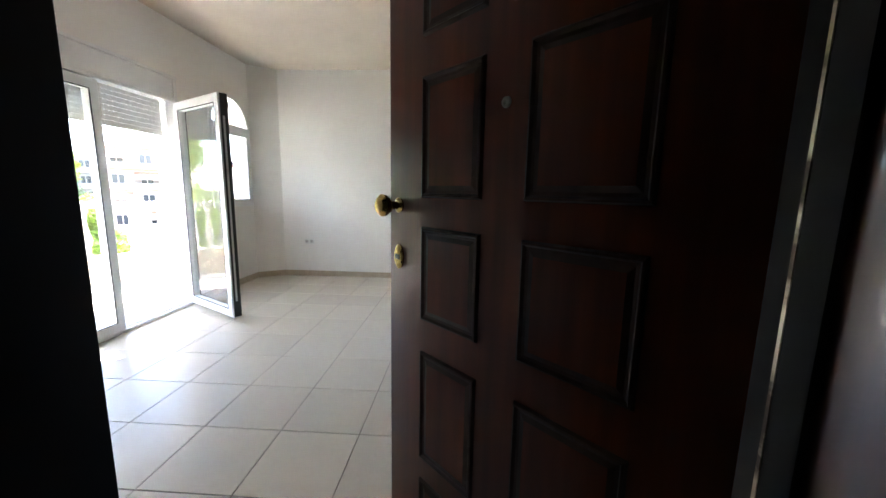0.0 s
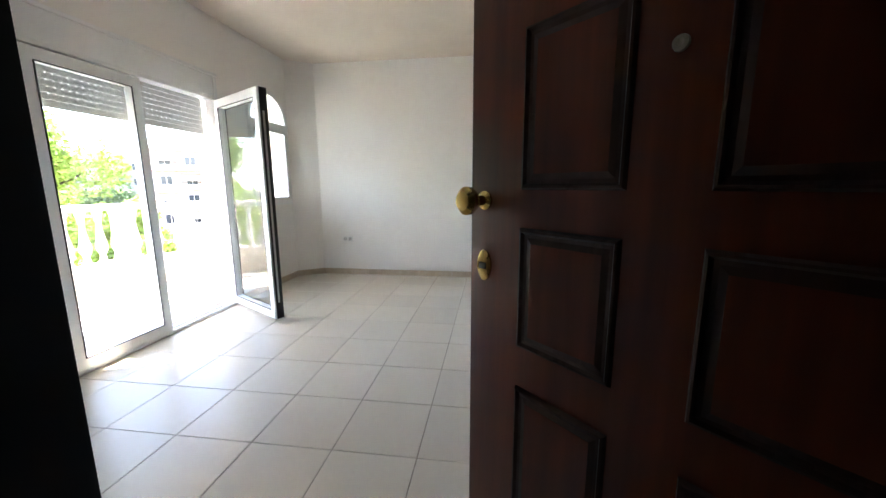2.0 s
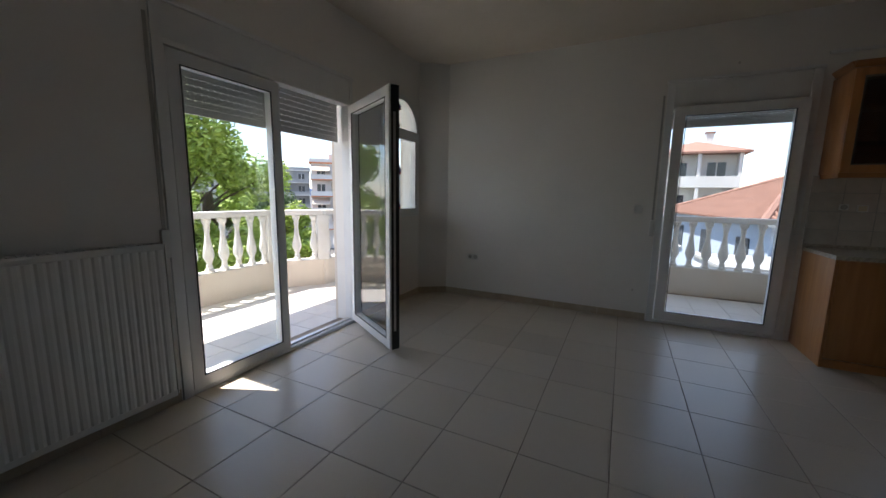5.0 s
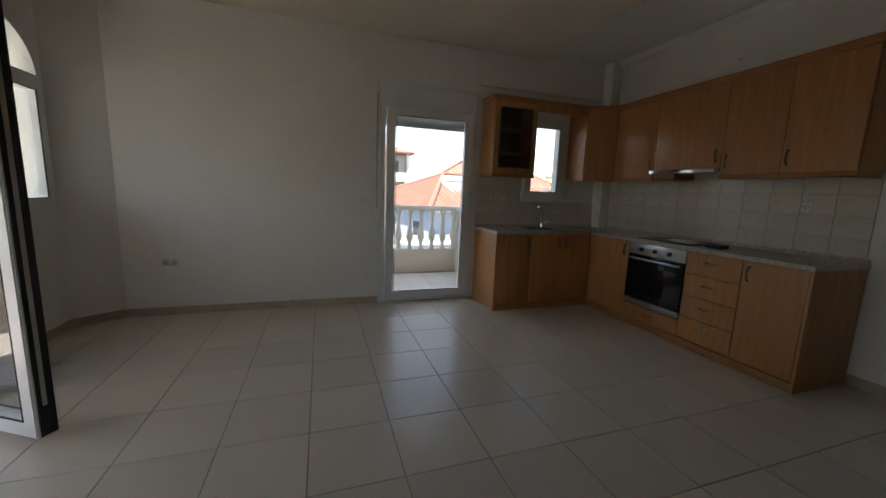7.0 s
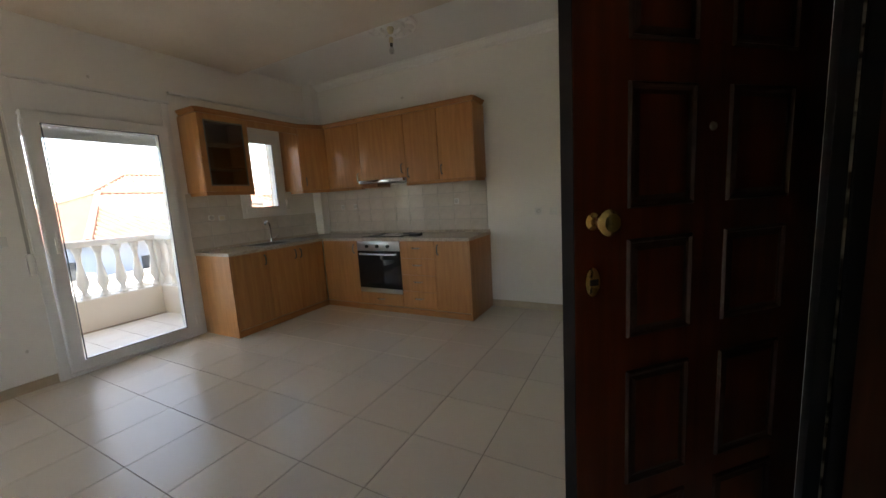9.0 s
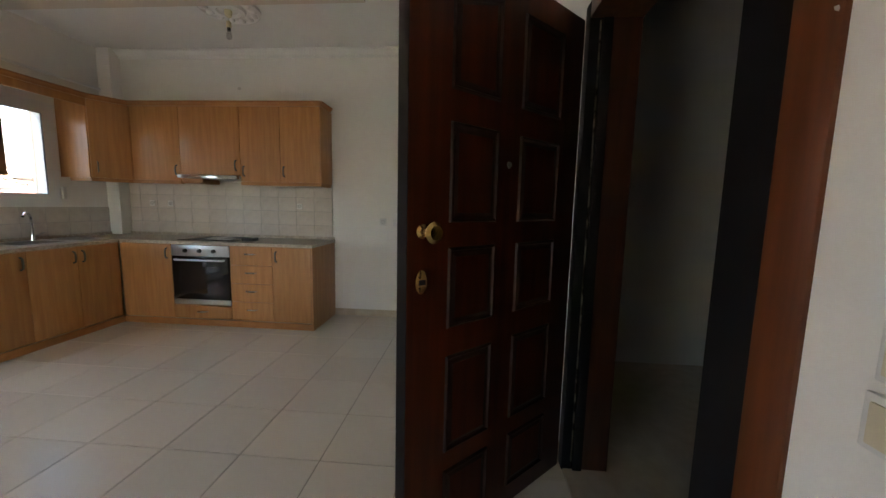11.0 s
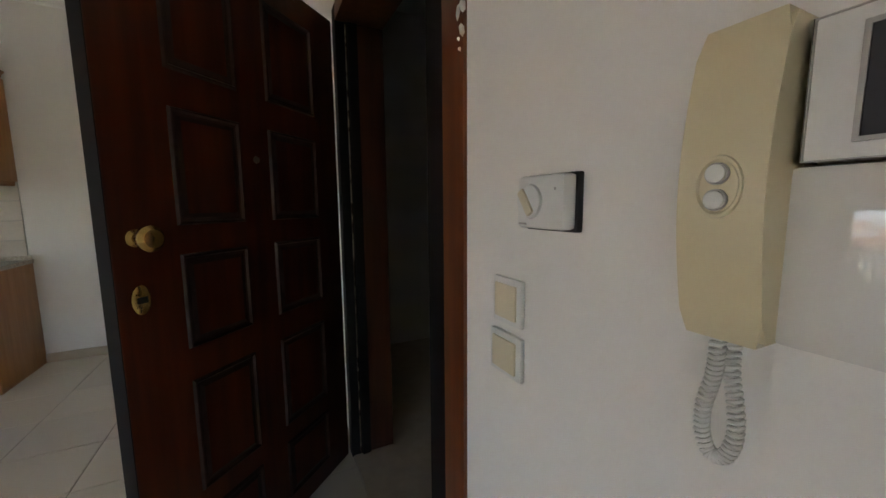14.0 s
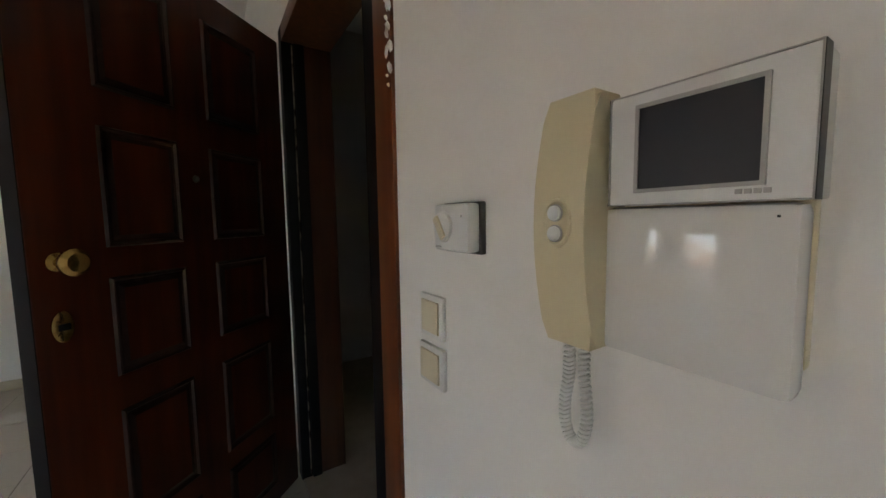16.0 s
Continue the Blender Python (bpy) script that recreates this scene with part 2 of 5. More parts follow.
bm = bmesh.new()
y0, y1 = NY, NY + TH
box(bm, (WX, y0, 0), (KD[0], y1, CZ))
box(bm, (KD[0], y0, KD[2]), (KD[1], y1, CZ))
box(bm, (KD[1], y0, 0), (KW[0], y1, CZ))
box(bm, (KW[0], y0, 0), (KW[1], y1, KW[2]))
box(bm, (KW[0], y0, KW[3]), (KW[1], y1, CZ))
box(bm, (KW[1], y0, 0), (EX + 0.2, y1, CZ))
prism(bm, [(WX, 5.04), (-2.205, NY), (WX, NY)], "z", 0, CZ)
box(bm, (2.78, 5.10, 0), (EX, NY, CZ))
struct(part("wall_north", bm, M_WALL), "off-white painted wall with kitchen door and chamfered corner", "wall")

bm = bmesh.new()
box(bm, (EX, AR[1], 0), (EX + 0.2, NY, CZ))
box(bm, (EX, SY - TH, 0), (EX + 0.2, AR[0], CZ))
prism(bm, arch_pts((AR[0] + AR[1]) / 2, (AR[1] - AR[0]) / 2, AR[2], CZ, (AR[1] - AR[0]) / 2, 28), "x", EX, EX + 0.2)
struct(part("wall_east", bm, M_WALL), "off-white painted wall with round-headed archway", "wall")

bm = bmesh.new()
box(bm, (WX - TH, SY - 0.2, 0), (ED[0], SY, CZ))
box(bm, (ED[0], SY - 0.2, ED[2]), (ED[1], SY, CZ))
box(bm, (ED[1], SY - 0.2, 0), (EX + 0.2, SY, CZ))
struct(part("wall_south", bm, M_WALL), "off-white painted wall with the entrance doorway", "wall")
struct(bpart("ceiling", (WX - TH, SY - 0.2, CZ), (4.8, NY + TH, CZ + 0.2), M_CEIL), "smooth white painted ceiling", "ceiling")

# inner hall behind the arch
bm = bmesh.new()
box(bm, (4.55, 0.4, 0), (4.7, 2.2, CZ))
struct(part("wall_hall_east", bm, M_WALL), "off-white painted end wall of the inner hall", "wall")
bm = bmesh.new()
box(bm, (EX + 0.2, 1.97, 0), (3.42, 2.15, CZ))
box(bm, (3.42, 1.97, 2.08), (4.24, 2.15, CZ))
box(bm, (4.24, 1.97, 0), (4.55, 2.15, CZ))
struct(part("wall_hall_north", bm, M_WALL), "off-white painted hall wall with a doorway", "wall")
bm = bmesh.new()
box(bm, (EX + 0.2, 0.5, 0), (3.6, 0.68, CZ))
box(bm, (3.6, 0.5, 2.08), (4.42, 0.68, CZ))
box(bm, (4.42, 0.5, 0), (4.55, 0.68, CZ))
struct(part("wall_hall_south", bm, M_WALL), "off-white painted hall wall with a doorway", "wall")

# stairwell landing outside the entrance
for nm, lo, hi in (("wall_landing_west", (-1.6, -1.7, 0), (-1.5, SY - 0.2, CZ)), ("wall_landing_east", (2.0, -1.7, 0), (2.1, SY - 0.2, CZ)), ("wall_landing_south", (-1.6, -1.8, 0), (2.1, -1.7, CZ))):
    struct(bpart(nm, lo, hi, M_WALL), "plain painted wall of the dark landing", "wall")
struct(bpart("ceiling_landing", (-1.6, -1.8, CZ), (2.1, SY - 0.2, CZ + 0.2), M_CEIL), "plain white landing ceiling", "ceiling")
struct(bpart("floor_landing", (-1.6, -1.8, -0.2), (2.1, SY - 0.2, -0.004), M_SKIRT), "beige stone landing floor", "floor")

floor = struct(bpart("floor", (WX - TH, SY - 0.2, -0.2), (4.7, NY + TH, -0.004), M_GROUT), "glossy beige ceramic tile floor with dark joints", "floor")


def skirting(a, b, h=0.075, t=0.011):
    a, b = Vector((*a, 0)), Vector((*b, 0))
    d = b - a
    m = Matrix.Translation(a) @ Matrix.Rotation(math.atan2(d.y, d.x), 4, "Z")
    n = max(1, round(d.length / 0.42))
    base = new("baseboard")
    base.matrix_basis = m
    struct(base, "beige ceramic skirting tiles along the wall", "baseboard")
    for k in range(n):
        bpart("skirting_tile", (d.length * k / n + 0.001, 0, 0.001), (d.length * (k + 1) / n - 0.001, t, h), M_SKIRT, base)


skirting((WX, BD[0] - 0.01), (WX, SY + 0.001))
skirting((WX, 5.04), (WX, BD[1] + 0.01))
skirting((-2.205, NY), (WX, 5.04))
skirting((KD[0] - 0.01, NY), (-2.205, NY))
skirting((EX, AR[1]), (EX, 2.72))
skirting((EX, SY + 0.002), (EX, AR[0]))
skirting((ED[1] + 0.01, SY), (EX, SY))
skirting((WX, SY), (ED[0] - 0.01, SY))
skirting((EX + 0.2, AR[1]), (EX, AR[1]))
skirting((EX, AR[0]), (EX + 0.2, AR[0]))
skirting((4.55, 0.68), (4.55, 1.97))

# moulded cornice on the kitchen side
bm = bmesh.new()
prof = [(EX, CZ), (EX - 0.075, CZ), (EX - 0.075, CZ - 0.012), (EX - 0.058, CZ - 0.016), (EX - 0.045, CZ - 0.03), (EX - 0.02, CZ - 0.048), (EX - 0.018, CZ - 0.06), (EX, CZ - 0.075)]
prism(bm, prof, "y", SY, 5.10)
struct(part("trim_cornice", bm, M_CEIL), "white moulded plaster cornice under the ceiling", "cornice")


# ---- windows and glazed doors ----
def ring(bm, axis, u0, u1, v0, v1, w, lo, hi, bevel=0.004):
    """A rectangular frame of bars of width w in the plane across the axis (x: u is y; y: u is x)."""
    def at(u, v, d):
        return bm.verts.new((d, u, v) if axis == "x" else (u, d, v))
    loops = []
    for d in (lo, hi):
        for o in (0, w):
            loops.append([at(u0 + o, v0 + o, d), at(u1 - o, v0 + o, d), at(u1 - o, v1 - o, d), at(u0 + o, v1 - o, d)])
    a, b, c, e = loops
    for p, q in ((a, b), (b, e), (e, c), (c, a)):
        for k in range(4):
            bm.faces.new((p[k], p[(k + 1) % 4], q[(k + 1) % 4], q[k]))
    if bevel:
        es = []
        for loop_ in loops:
            for k in range(4):
                es.append(bm.edges.get((loop_[k], loop_[(k + 1) % 4])))
        bmesh.ops.recalc_face_normals(bm, faces=bm.faces[:])
        bmesh.ops.bevel(bm, geom=es, offset=bevel, segments=2, affect="EDGES")


def pane(name, axis, u0, u1, v0, v1, w, parent, mat=None, m=None):
    bm = bmesh.new()
    a, b = w - 0.004, w + 0.004
    box(bm, (a, u0, v0) if axis == "x" else (u0, a, v0), (b, u1, v1) if axis == "x" else (u1, b, v1), 0, m)
    ob = part(name, bm, mat or M_GLASS, parent)
    ob.visible_shadow = False
    return ob


def gasket(axis, u0, u1, v0, v1, lo, hi, parent, m=None):
    bm = bmesh.new()
    ring(bm, axis, u0, u1, v0, v1, 0.006, lo, hi, 0)
    if m is not None:
        bmesh.ops.transform(bm, matrix=m, verts=bm.verts[:])
    return part("gasket", bm, M_RUBBER, parent)


def shutter(axis, u0, u1, bottom, top, w, parent):
    """Roller shutter slats, the rows of light slots left open between them."""
    bm = bmesh.new()
    def bx(a, b, c, d, t):
        if axis == "x":
            box(bm, (w - t, a, c), (w + t, b, d))
        else:
            box(bm, (a, w - t, c), (b, w + t, d))
    bx(u0, u1, bottom, bottom + 0.045, 0.008)
    z = bottom + 0.047
    while z < top:
        bx(u0, u1, z, z + 0.034, 0.006)
        u = u0
        while u < u1:
            bx(u, min(u + 0.033, u1), z + 0.034, z + 0.041, 0.003)
            u += 0.042
        z += 0.041
    return part("roller_shutter", bm, M_SHUT, parent, "beige roller shutter slats with rows of slots")


# balcony double door: fixed leaf, open leaf, shutter box
xf = WX - 0.05
door_w = thing("door_1", "white plastic balcony door, one leaf fixed and one open", "balcony door", kind="structure")
bm = bmesh.new()
box(bm, (WX - 0.09, 2.26, 0.0), (WX + 0.014, 2.315, 2.235), 0.004)
box(bm, (WX - 0.09, 3.79, 0.0), (WX + 0.012, 3.83, 2.235), 0.004)
box(bm, (WX - 0.09, 2.315, 0.001), (WX + 0.008, 3.79, 0.028), 0.004)
box(bm, (WX - 0.09, 2.315, 2.0), (WX + 0.008, 3.79, 2.03), 0.004)
part("frame", bm, M_PVC, door_w, smooth=True)
bpart("shutter_box", (WX - 0.2, 2.315, 2.03), (WX + 0.004, 3.79, 2.215), M_PVC, door_w, 0.003)
bpart("box_lid_strip", (WX - 0.02, 2.25, 2.215), (WX + 0.016, 3.84, 2.242), M_PVC, door_w, 0.004)
bm = bmesh.new()
ring(bm, "x", 2.315, 3.045, 0.028, 1.99, 0.075, WX - 0.06, WX + 0.012, 0.006)
fixed = part("fixed_leaf", bm, M_PVC, door_w, smooth=True)
pane("pane", "x", 2.385, 2.975, 0.098, 1.92, WX - 0.03, fixed)
gasket("x", 2.388, 2.972, 0.10, 1.916, WX + 0.007, WX + 0.0135, fixed)
shutter("x", 2.34, 3.785, 1.69, 2.05, WX - 0.14, door_w)
bpart("threshold_rail", (WX - 0.07, 3.05, 0.03), (WX - 0.03, 3.785, 0.04), M_STEEL, door_w)
# open leaf, turned on its hinge
hx, hy = -2.455, 3.775
leaf_m = Matrix.Translation((hx, hy, 0)) @ Matrix.Rotation(math.atan2(3.352 - hy, -1.731 - hx), 4, "Z")
bm = bmesh.new()
L = 0.835
ring(bm, "y", 0.0, L, 0.05, 1.985, 0.075, -0.035, 0.035, 0.006)
bmesh.ops.transform(bm, matrix=leaf_m, verts=bm.verts[:])
leaf = part("open_leaf", bm, M_PVC, door_w, smooth=True)
pane("pane", "y", 0.07, L - 0.07, 0.12, 1.915, 0.0, leaf, m=leaf_m)
gasket("y", 0.072, L - 0.072, 0.122, 1.912, -0.036, -0.030, leaf, m=leaf_m)
gasket("y", 0.072, L - 0.072, 0.122, 1.912, 0.030, 0.036, leaf, m=leaf_m)
bm = bmesh.new()
box(bm, (L, -0.022, 0.055), (L + 0.006, 0.03, 1.98))
box(bm, (L - 0.004, 0.032, 0.055), (L + 0.004, 0.04, 1.98))
bmesh.ops.transform(bm, matrix=leaf_m, verts=bm.verts[:])
part("edge_seal", bm, M_RUBBER, leaf, "black rubber seal and locking strip")
bm = bmesh.new()
box(bm, (L + 0.006, -0.006, 0.2), (L + 0.009, 0.01, 1.8))
bmesh.ops.transform(bm, matrix=leaf_m, verts=bm.verts[:])
part("lock_strip", bm, M_STEEL, leaf)
# belt winder of the shutter
strap = thing("shutter_strap", "grey shutter strap with a white plastic winder on the wall", "shutter strap")
bpart("strap", (WX + 0.001, 2.232, 1.0), (WX + 0.004, 2.25, 2.13), M_GREY, strap)
bpart("winder", (WX + 0.001, 2.215, 0.86), (WX + 0.03, 2.257, 1.02), M_WHITE, strap, 0.01)

# arched window
win = thing("window_1", "white plastic arched window with painted flowers on glass", "window", kind="structure")
bm = bmesh.new()
for lo, hi, w, d0, d1 in ((0, 0, 0.05, WX - 0.08, WX + 0.012),):
    R, seg = ar, 28
    outer = [(ac + R * math.cos(math.pi * k / seg), AW[3] + R * math.sin(math.pi * k / seg)) for k in range(seg + 1)]
    inner = [(ac + (R - w) * math.cos(math.pi * k / seg), AW[3] + (R - w) * math.sin(math.pi * k / seg)) for k in range(seg + 1)]
    for k in range(seg):
        prism(bm, [outer[k], outer[k + 1], inner[k + 1], inner[k]], "x", d0, d1)
    box(bm, (d0, AW[0], AW[2]), (d1, AW[0] + w, AW[3]))
    box(bm, (d0, AW[1] - w, AW[2]), (d1, AW[1], AW[3]))
    box(bm, (d0, AW[0] + w, AW[2]), (d1, AW[1] - w, AW[2] + w))
    box(bm, (d0, AW[0] + w, AW[3] - 0.04), (d1, AW[1] - w, AW[3] + 0.03))
part("frame", bm, M_PVC, win)
bm = bmesh.new()
ring(bm, "x", AW[0] + 0.05, AW[1] - 0.05, AW[2] + 0.05, AW[3] - 0.04, 0.035, WX - 0.06, WX + 0.02)
part("sash", bm, M_PVC, win, smooth=True)
gasket("x", AW[0] + 0.084, AW[1] - 0.084, AW[2] + 0.084, AW[3] - 0.074, WX + 0.014, WX + 0.0215, win)
pane("pane", "x", AW[0] + 0.08, AW[1] - 0.08, AW[2] + 0.08, AW[3] - 0.07, WX - 0.03, win)
bm = bmesh.new()
arc = [(ac + (ar - 0.045) * math.cos(math.pi * k / 28), AW[3] + 0.01 + (ar - 0.045) * math.sin(math.pi * k / 28)) for k in range(29)]
prism(bm, arc, "x", WX - 0.034, WX - 0.026)
ob = part("arched_pane", bm, M_GLASS, win)
ob.visible_shadow = False


def flower(y, z, s):
    for turn, length, mat in ((0, 1.0, M_PURPLE), (38, 0.75, M_PURPLE), (-38, 0.75, M_PURPLE), (75, 0.5, M_REDP), (-75, 0.5, M_REDP)):
        a = radians(turn)
        pts = []
        for k in range(8):
            f = k / 8 * 2 * math.pi
            u, v = 0.17 * s * math.sin(f) * (1 - 0.4 * math.cos(f)), 0.5 * s * length * (1 - math.cos(f))
            pts.append((y + u * math.cos(a) + v * math.sin(a), z - u * math.sin(a) + v * math.cos(a)))
        bm = bmesh.new()
        prism(bm, pts, "x", WX - 0.0255, WX - 0.023)
        part("painted_petal", bm, mat, win)


flower(ac, 1.97, 0.05)
flower(ac, 2.15, 0.085)
flower(ac, 1.46, 0.10)
flower(ac, 1.075, 0.07)

# kitchen door to the balcony, its sash tilted in at the top
kd = thing("door_2", "white plastic glazed balcony door tilted open at the top", "balcony door", kind="structure")
bm = bmesh.new()
box(bm, (KD[0], NY - 0.012, 0), (KD[0] + 0.06, NY + 0.09, 2.285), 0.004)
box(bm, (KD[1] - 0.06, NY - 0.012, 0), (KD[1], NY + 0.09, 2.285), 0.004)
box(bm, (KD[0] + 0.06, NY - 0.012, 0.001), (KD[1] - 0.06, NY + 0.09, 0.03), 0.004)
box(bm, (KD[0] + 0.06, NY - 0.006, 2.05), (KD[1] - 0.06, NY + 0.09, 2.075), 0.004)
part("frame", bm, M_PVC, kd, smooth=True)
bpart("shutter_box", (KD[0] + 0.06, NY - 0.004, 2.075), (KD[1] - 0.06, NY + 0.18, 2.285), M_PVC, kd, 0.003)
bpart("box_lid_strip", (KD[0] - 0.01, NY - 0.02, 2.285), (KD[1] + 0.01, NY + 0.02, 2.312), M_PVC, kd, 0.004)
tilt = Matrix.Translation((0, NY - 0.005, 0.04)) @ Matrix.Rotation(radians(1.25), 4, "X") @ Matrix.Translation((0, -(NY - 0.005), -0.04))
bm = bmesh.new()
ring(bm, "y", 0.112, 1.05, 0.04, 2.06, 0.085, NY - 0.03, NY + 0.04, 0.006)
bmesh.ops.transform(bm, matrix=tilt, verts=bm.verts[:])
sash = part("sash", bm, M_PVC, kd, smooth=True)
pane("pane", "y", 0.20, 0.97, 0.12, 1.98, NY + 0.005, sash, m=tilt)
gasket("y", 0.203, 0.967, 0.123, 1.977, NY - 0.0315, NY - 0.025, sash, m=tilt)
bm = bmesh.new()
box(bm, (0.155, NY - 0.045, 1.0), (0.185, NY - 0.03, 1.12), 0.006)
box(bm, (0.16, NY - 0.07, 1.05), (0.18, NY - 0.055, 1.17), 0.006)
cyl(bm, (0.17, NY - 0.04, 1.06), (0.17, NY - 0.065, 1.06), 0.008)
bmesh.ops.transform(bm, matrix=tilt, verts=bm.verts[:])
part("handle", bm, M_WHITE, sash, "white lever handle", smooth=True)
shutter("y", KD[0] + 0.06, KD[1] - 0.06, 1.90, 2.05, NY + 0.14, kd)
for z in (0.12, 1.0):
    bm = bmesh.new()
    cyl(bm, (1.06, NY - 0.035, z), (1.06, NY - 0.035, z + 0.09), 0.011)
    part("hinge", bm, M_PVC, kd, smooth=True)
strap2 = thing("shutter_strap", "grey shutter strap with a white winder beside the kitchen door", "shutter strap")
bpart("strap", (0.013, NY - 0.004, 1.0), (0.03, NY - 0.001, 2.18), M_GREY, strap2)
bpart("winder", (0.0, NY - 0.03, 0.86), (0.04, NY - 0.001, 1.02), M_WHITE, strap2, 0.01)

# kitchen window
kw = thing("window_2", "small white plastic kitchen window over the sink", "window", kind="structure")
bm = bmesh.new()
ring(bm, "y", KW[0], KW[1], KW[2], KW[3], 0.055, NY - 0.012, NY + 0.09, 0.004)
part("frame", bm, M_PVC, kw, smooth=True)
bm = bmesh.new()
ring(bm, "y", KW[0] + 0.045, KW[1] - 0.05, KW[2] + 0.05, KW[3] - 0.045, 0.065, NY - 0.025, NY + 0.04, 0.005)
part("sash", bm, M_PVC, kw, smooth=True)
gasket("y", KW[0] + 0.11, KW[1] - 0.115, KW[2] + 0.115, KW[3] - 0.11, NY - 0.0265, NY - 0.02, kw)
pane("pane", "y", KW[0] + 0.107, KW[1] - 0.112, KW[2] + 0.112, KW[3] - 0.107, NY + 0.005, kw)
bpart("winder", (KW[1] + 0.005, NY - 0.03, 1.22), (KW[1] + 0.04, NY, 1.34), M_WHITE, kw, 0.01)
struct(bpart("trim_ledge", (1.13, NY - 0.03, 2.385), (2.78, NY, 2.405), M_PVC, bevel=0.003), "thin white lid strip of the window shutter box", "trim")

# ---- entrance door ----
ent = thing("door_frame", "dark red-brown wooden entrance door frame with black steel rebate", "door frame", kind="structure")
bm = bmesh.new()
box(bm, (-0.46, SY - 0.205, 0), (-0.375, SY + 0.008, 2.10), 0.004)
box(bm, (-0.375, SY - 0.205, 2.03), (0.665, SY + 0.008, 2.10), 0.004)
part("jamb", bm, M_FRAME, ent, smooth=True)
bpart("hinge_jamb", (0.665, SY - 0.205, 0), (0.73, SY - 0.062, 2.10), M_FRAME2, ent, 0.003)
bpart("hinge_rebate", (0.665, SY - 0.061, 0), (0.73, SY + 0.008, 2.10), M_BLACKSTEEL, ent, 0.003, "black steel hinge rebate")
bm = bmesh.new()
box(bm, (-0.375, SY - 0.20, 0), (-0.188, SY - 0.04, 2.03), 0.006)
box(bm, (0.652, SY - 0.085, 0), (0.6645, SY - 0.042, 2.03), 0.005)
part("steel_rebate", bm, M_BLACKSTEEL, ent, "black steel inner rebate", smooth=True)
bm = bmesh.new()
box(bm, (0.657, SY - 0.037, 0.02), (0.6645, SY - 0.032, 2.02))
part("metal_strip", bm, M_STRIP, ent, "worn metal hinge strip")
bm = bmesh.new()
box(bm, (0.73, SY - 0.225, 0), (0.86, SY - 0.2, 2.2), 0.004)
box(bm, (-0.60, SY - 0.225, 0), (-0.46, SY - 0.2, 2.2), 0.004)
box(bm, (-0.46, SY - 0.225, 2.08), (0.73, SY - 0.2, 2.2), 0.004)
part("casing", bm, M_FRAME2, ent, smooth=True)
bpart("threshold", (-0.375, SY - 0.2, -0.003), (0.665, SY, 0.006), M_SKIRT, ent)

H = Vector((0.645, 0.80, 0))
way = Vector((-0.702, 0.712, 0)).normalized()
# leaf space: x runs from the hinge to the lock edge, y from the outer face into the room, z up
side = Vector((0, 0, 1)).cross(way)
if side.dot(Vector((0.7, 0.7, 0))) < 0:
    side = -side
door_m = Matrix(((way.x, side.x, 0, H.x), (way.y, side.y, 0, H.y), (0, 0, 1, 0), (0, 0, 0, 1)))
edoor = thing("entrance_door", "dark mahogany panelled security door standing half open", "door")
DW = 0.842


def dpart(name, bm, mat, parent, label="", smooth=True):
    bmesh.ops.transform(bm, matrix=door_m, verts=bm.verts[:])
    return part(name, bm, mat, parent, label, smooth)


bm = bmesh.new()
box(bm, (-0.05, 0.004, 0.012), (DW, 0.058, 2.03), 0.003)
dleaf = dpart("leaf", bm, M_MAHOG, edoor)
bm = bmesh.new()
box(bm, (-0.046, 0.058, 0.016), (DW - 0.004, 0.064, 2.026), 0.002)
inner = dpart("inner_panel", bm, M_MAHOG2, edoor, "reddish brown inner face")
bm = bmesh.new()
box(bm, (DW - 0.001, 0.006, 0.015), (DW + 0.002, 0.056, 2.027))
dpart("edge_plate", bm, M_BLACKSTEEL, edoor)


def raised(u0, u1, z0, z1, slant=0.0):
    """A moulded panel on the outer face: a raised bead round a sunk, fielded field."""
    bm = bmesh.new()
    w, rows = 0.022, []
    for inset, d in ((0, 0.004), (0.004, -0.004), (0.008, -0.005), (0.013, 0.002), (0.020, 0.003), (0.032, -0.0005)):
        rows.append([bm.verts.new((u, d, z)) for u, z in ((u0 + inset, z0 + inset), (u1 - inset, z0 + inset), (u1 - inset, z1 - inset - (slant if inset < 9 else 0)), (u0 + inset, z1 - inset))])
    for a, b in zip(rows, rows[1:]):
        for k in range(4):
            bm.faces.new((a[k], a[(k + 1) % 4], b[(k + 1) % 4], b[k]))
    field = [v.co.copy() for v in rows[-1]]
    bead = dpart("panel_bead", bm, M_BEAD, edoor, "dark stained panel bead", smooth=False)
    bm = bmesh.new()
    bm.faces.new([bm.verts.new(p) for p in field])
    dpart("field", bm, M_MAHOG, bead, smooth=False)


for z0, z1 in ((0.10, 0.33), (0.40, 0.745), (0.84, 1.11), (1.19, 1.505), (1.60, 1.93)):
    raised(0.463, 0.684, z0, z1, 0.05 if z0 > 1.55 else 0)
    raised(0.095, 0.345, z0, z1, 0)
# outer knob and lock plate, near the free edge
bm = bmesh.new()
rot = Matrix.Rotation(radians(90), 4, "X")
lathe(bm, [(0.021, 0), (0.022, 0.006), (0.012, 0.012), (0.011, 0.035), (0.024, 0.042), (0.032, 0.055), (0.032, 0.064), (0.022, 0.074), (0.004, 0.077)], 20, Matrix.Translation((DW - 0.05, 0.004, 1.165)) @ rot)
dpart("knob", bm, M_BRASS, edoor, "brass door knob")
bm = bmesh.new()
lathe(bm, [(0.03, 0), (0.03, 0.005), (0.024, 0.009), (0.008, 0.009)], 24, Matrix.Translation((DW - 0.05, 0.004, 1.01)) @ rot @ Matrix.Diagonal((0.75, 1.25, 1, 1)))
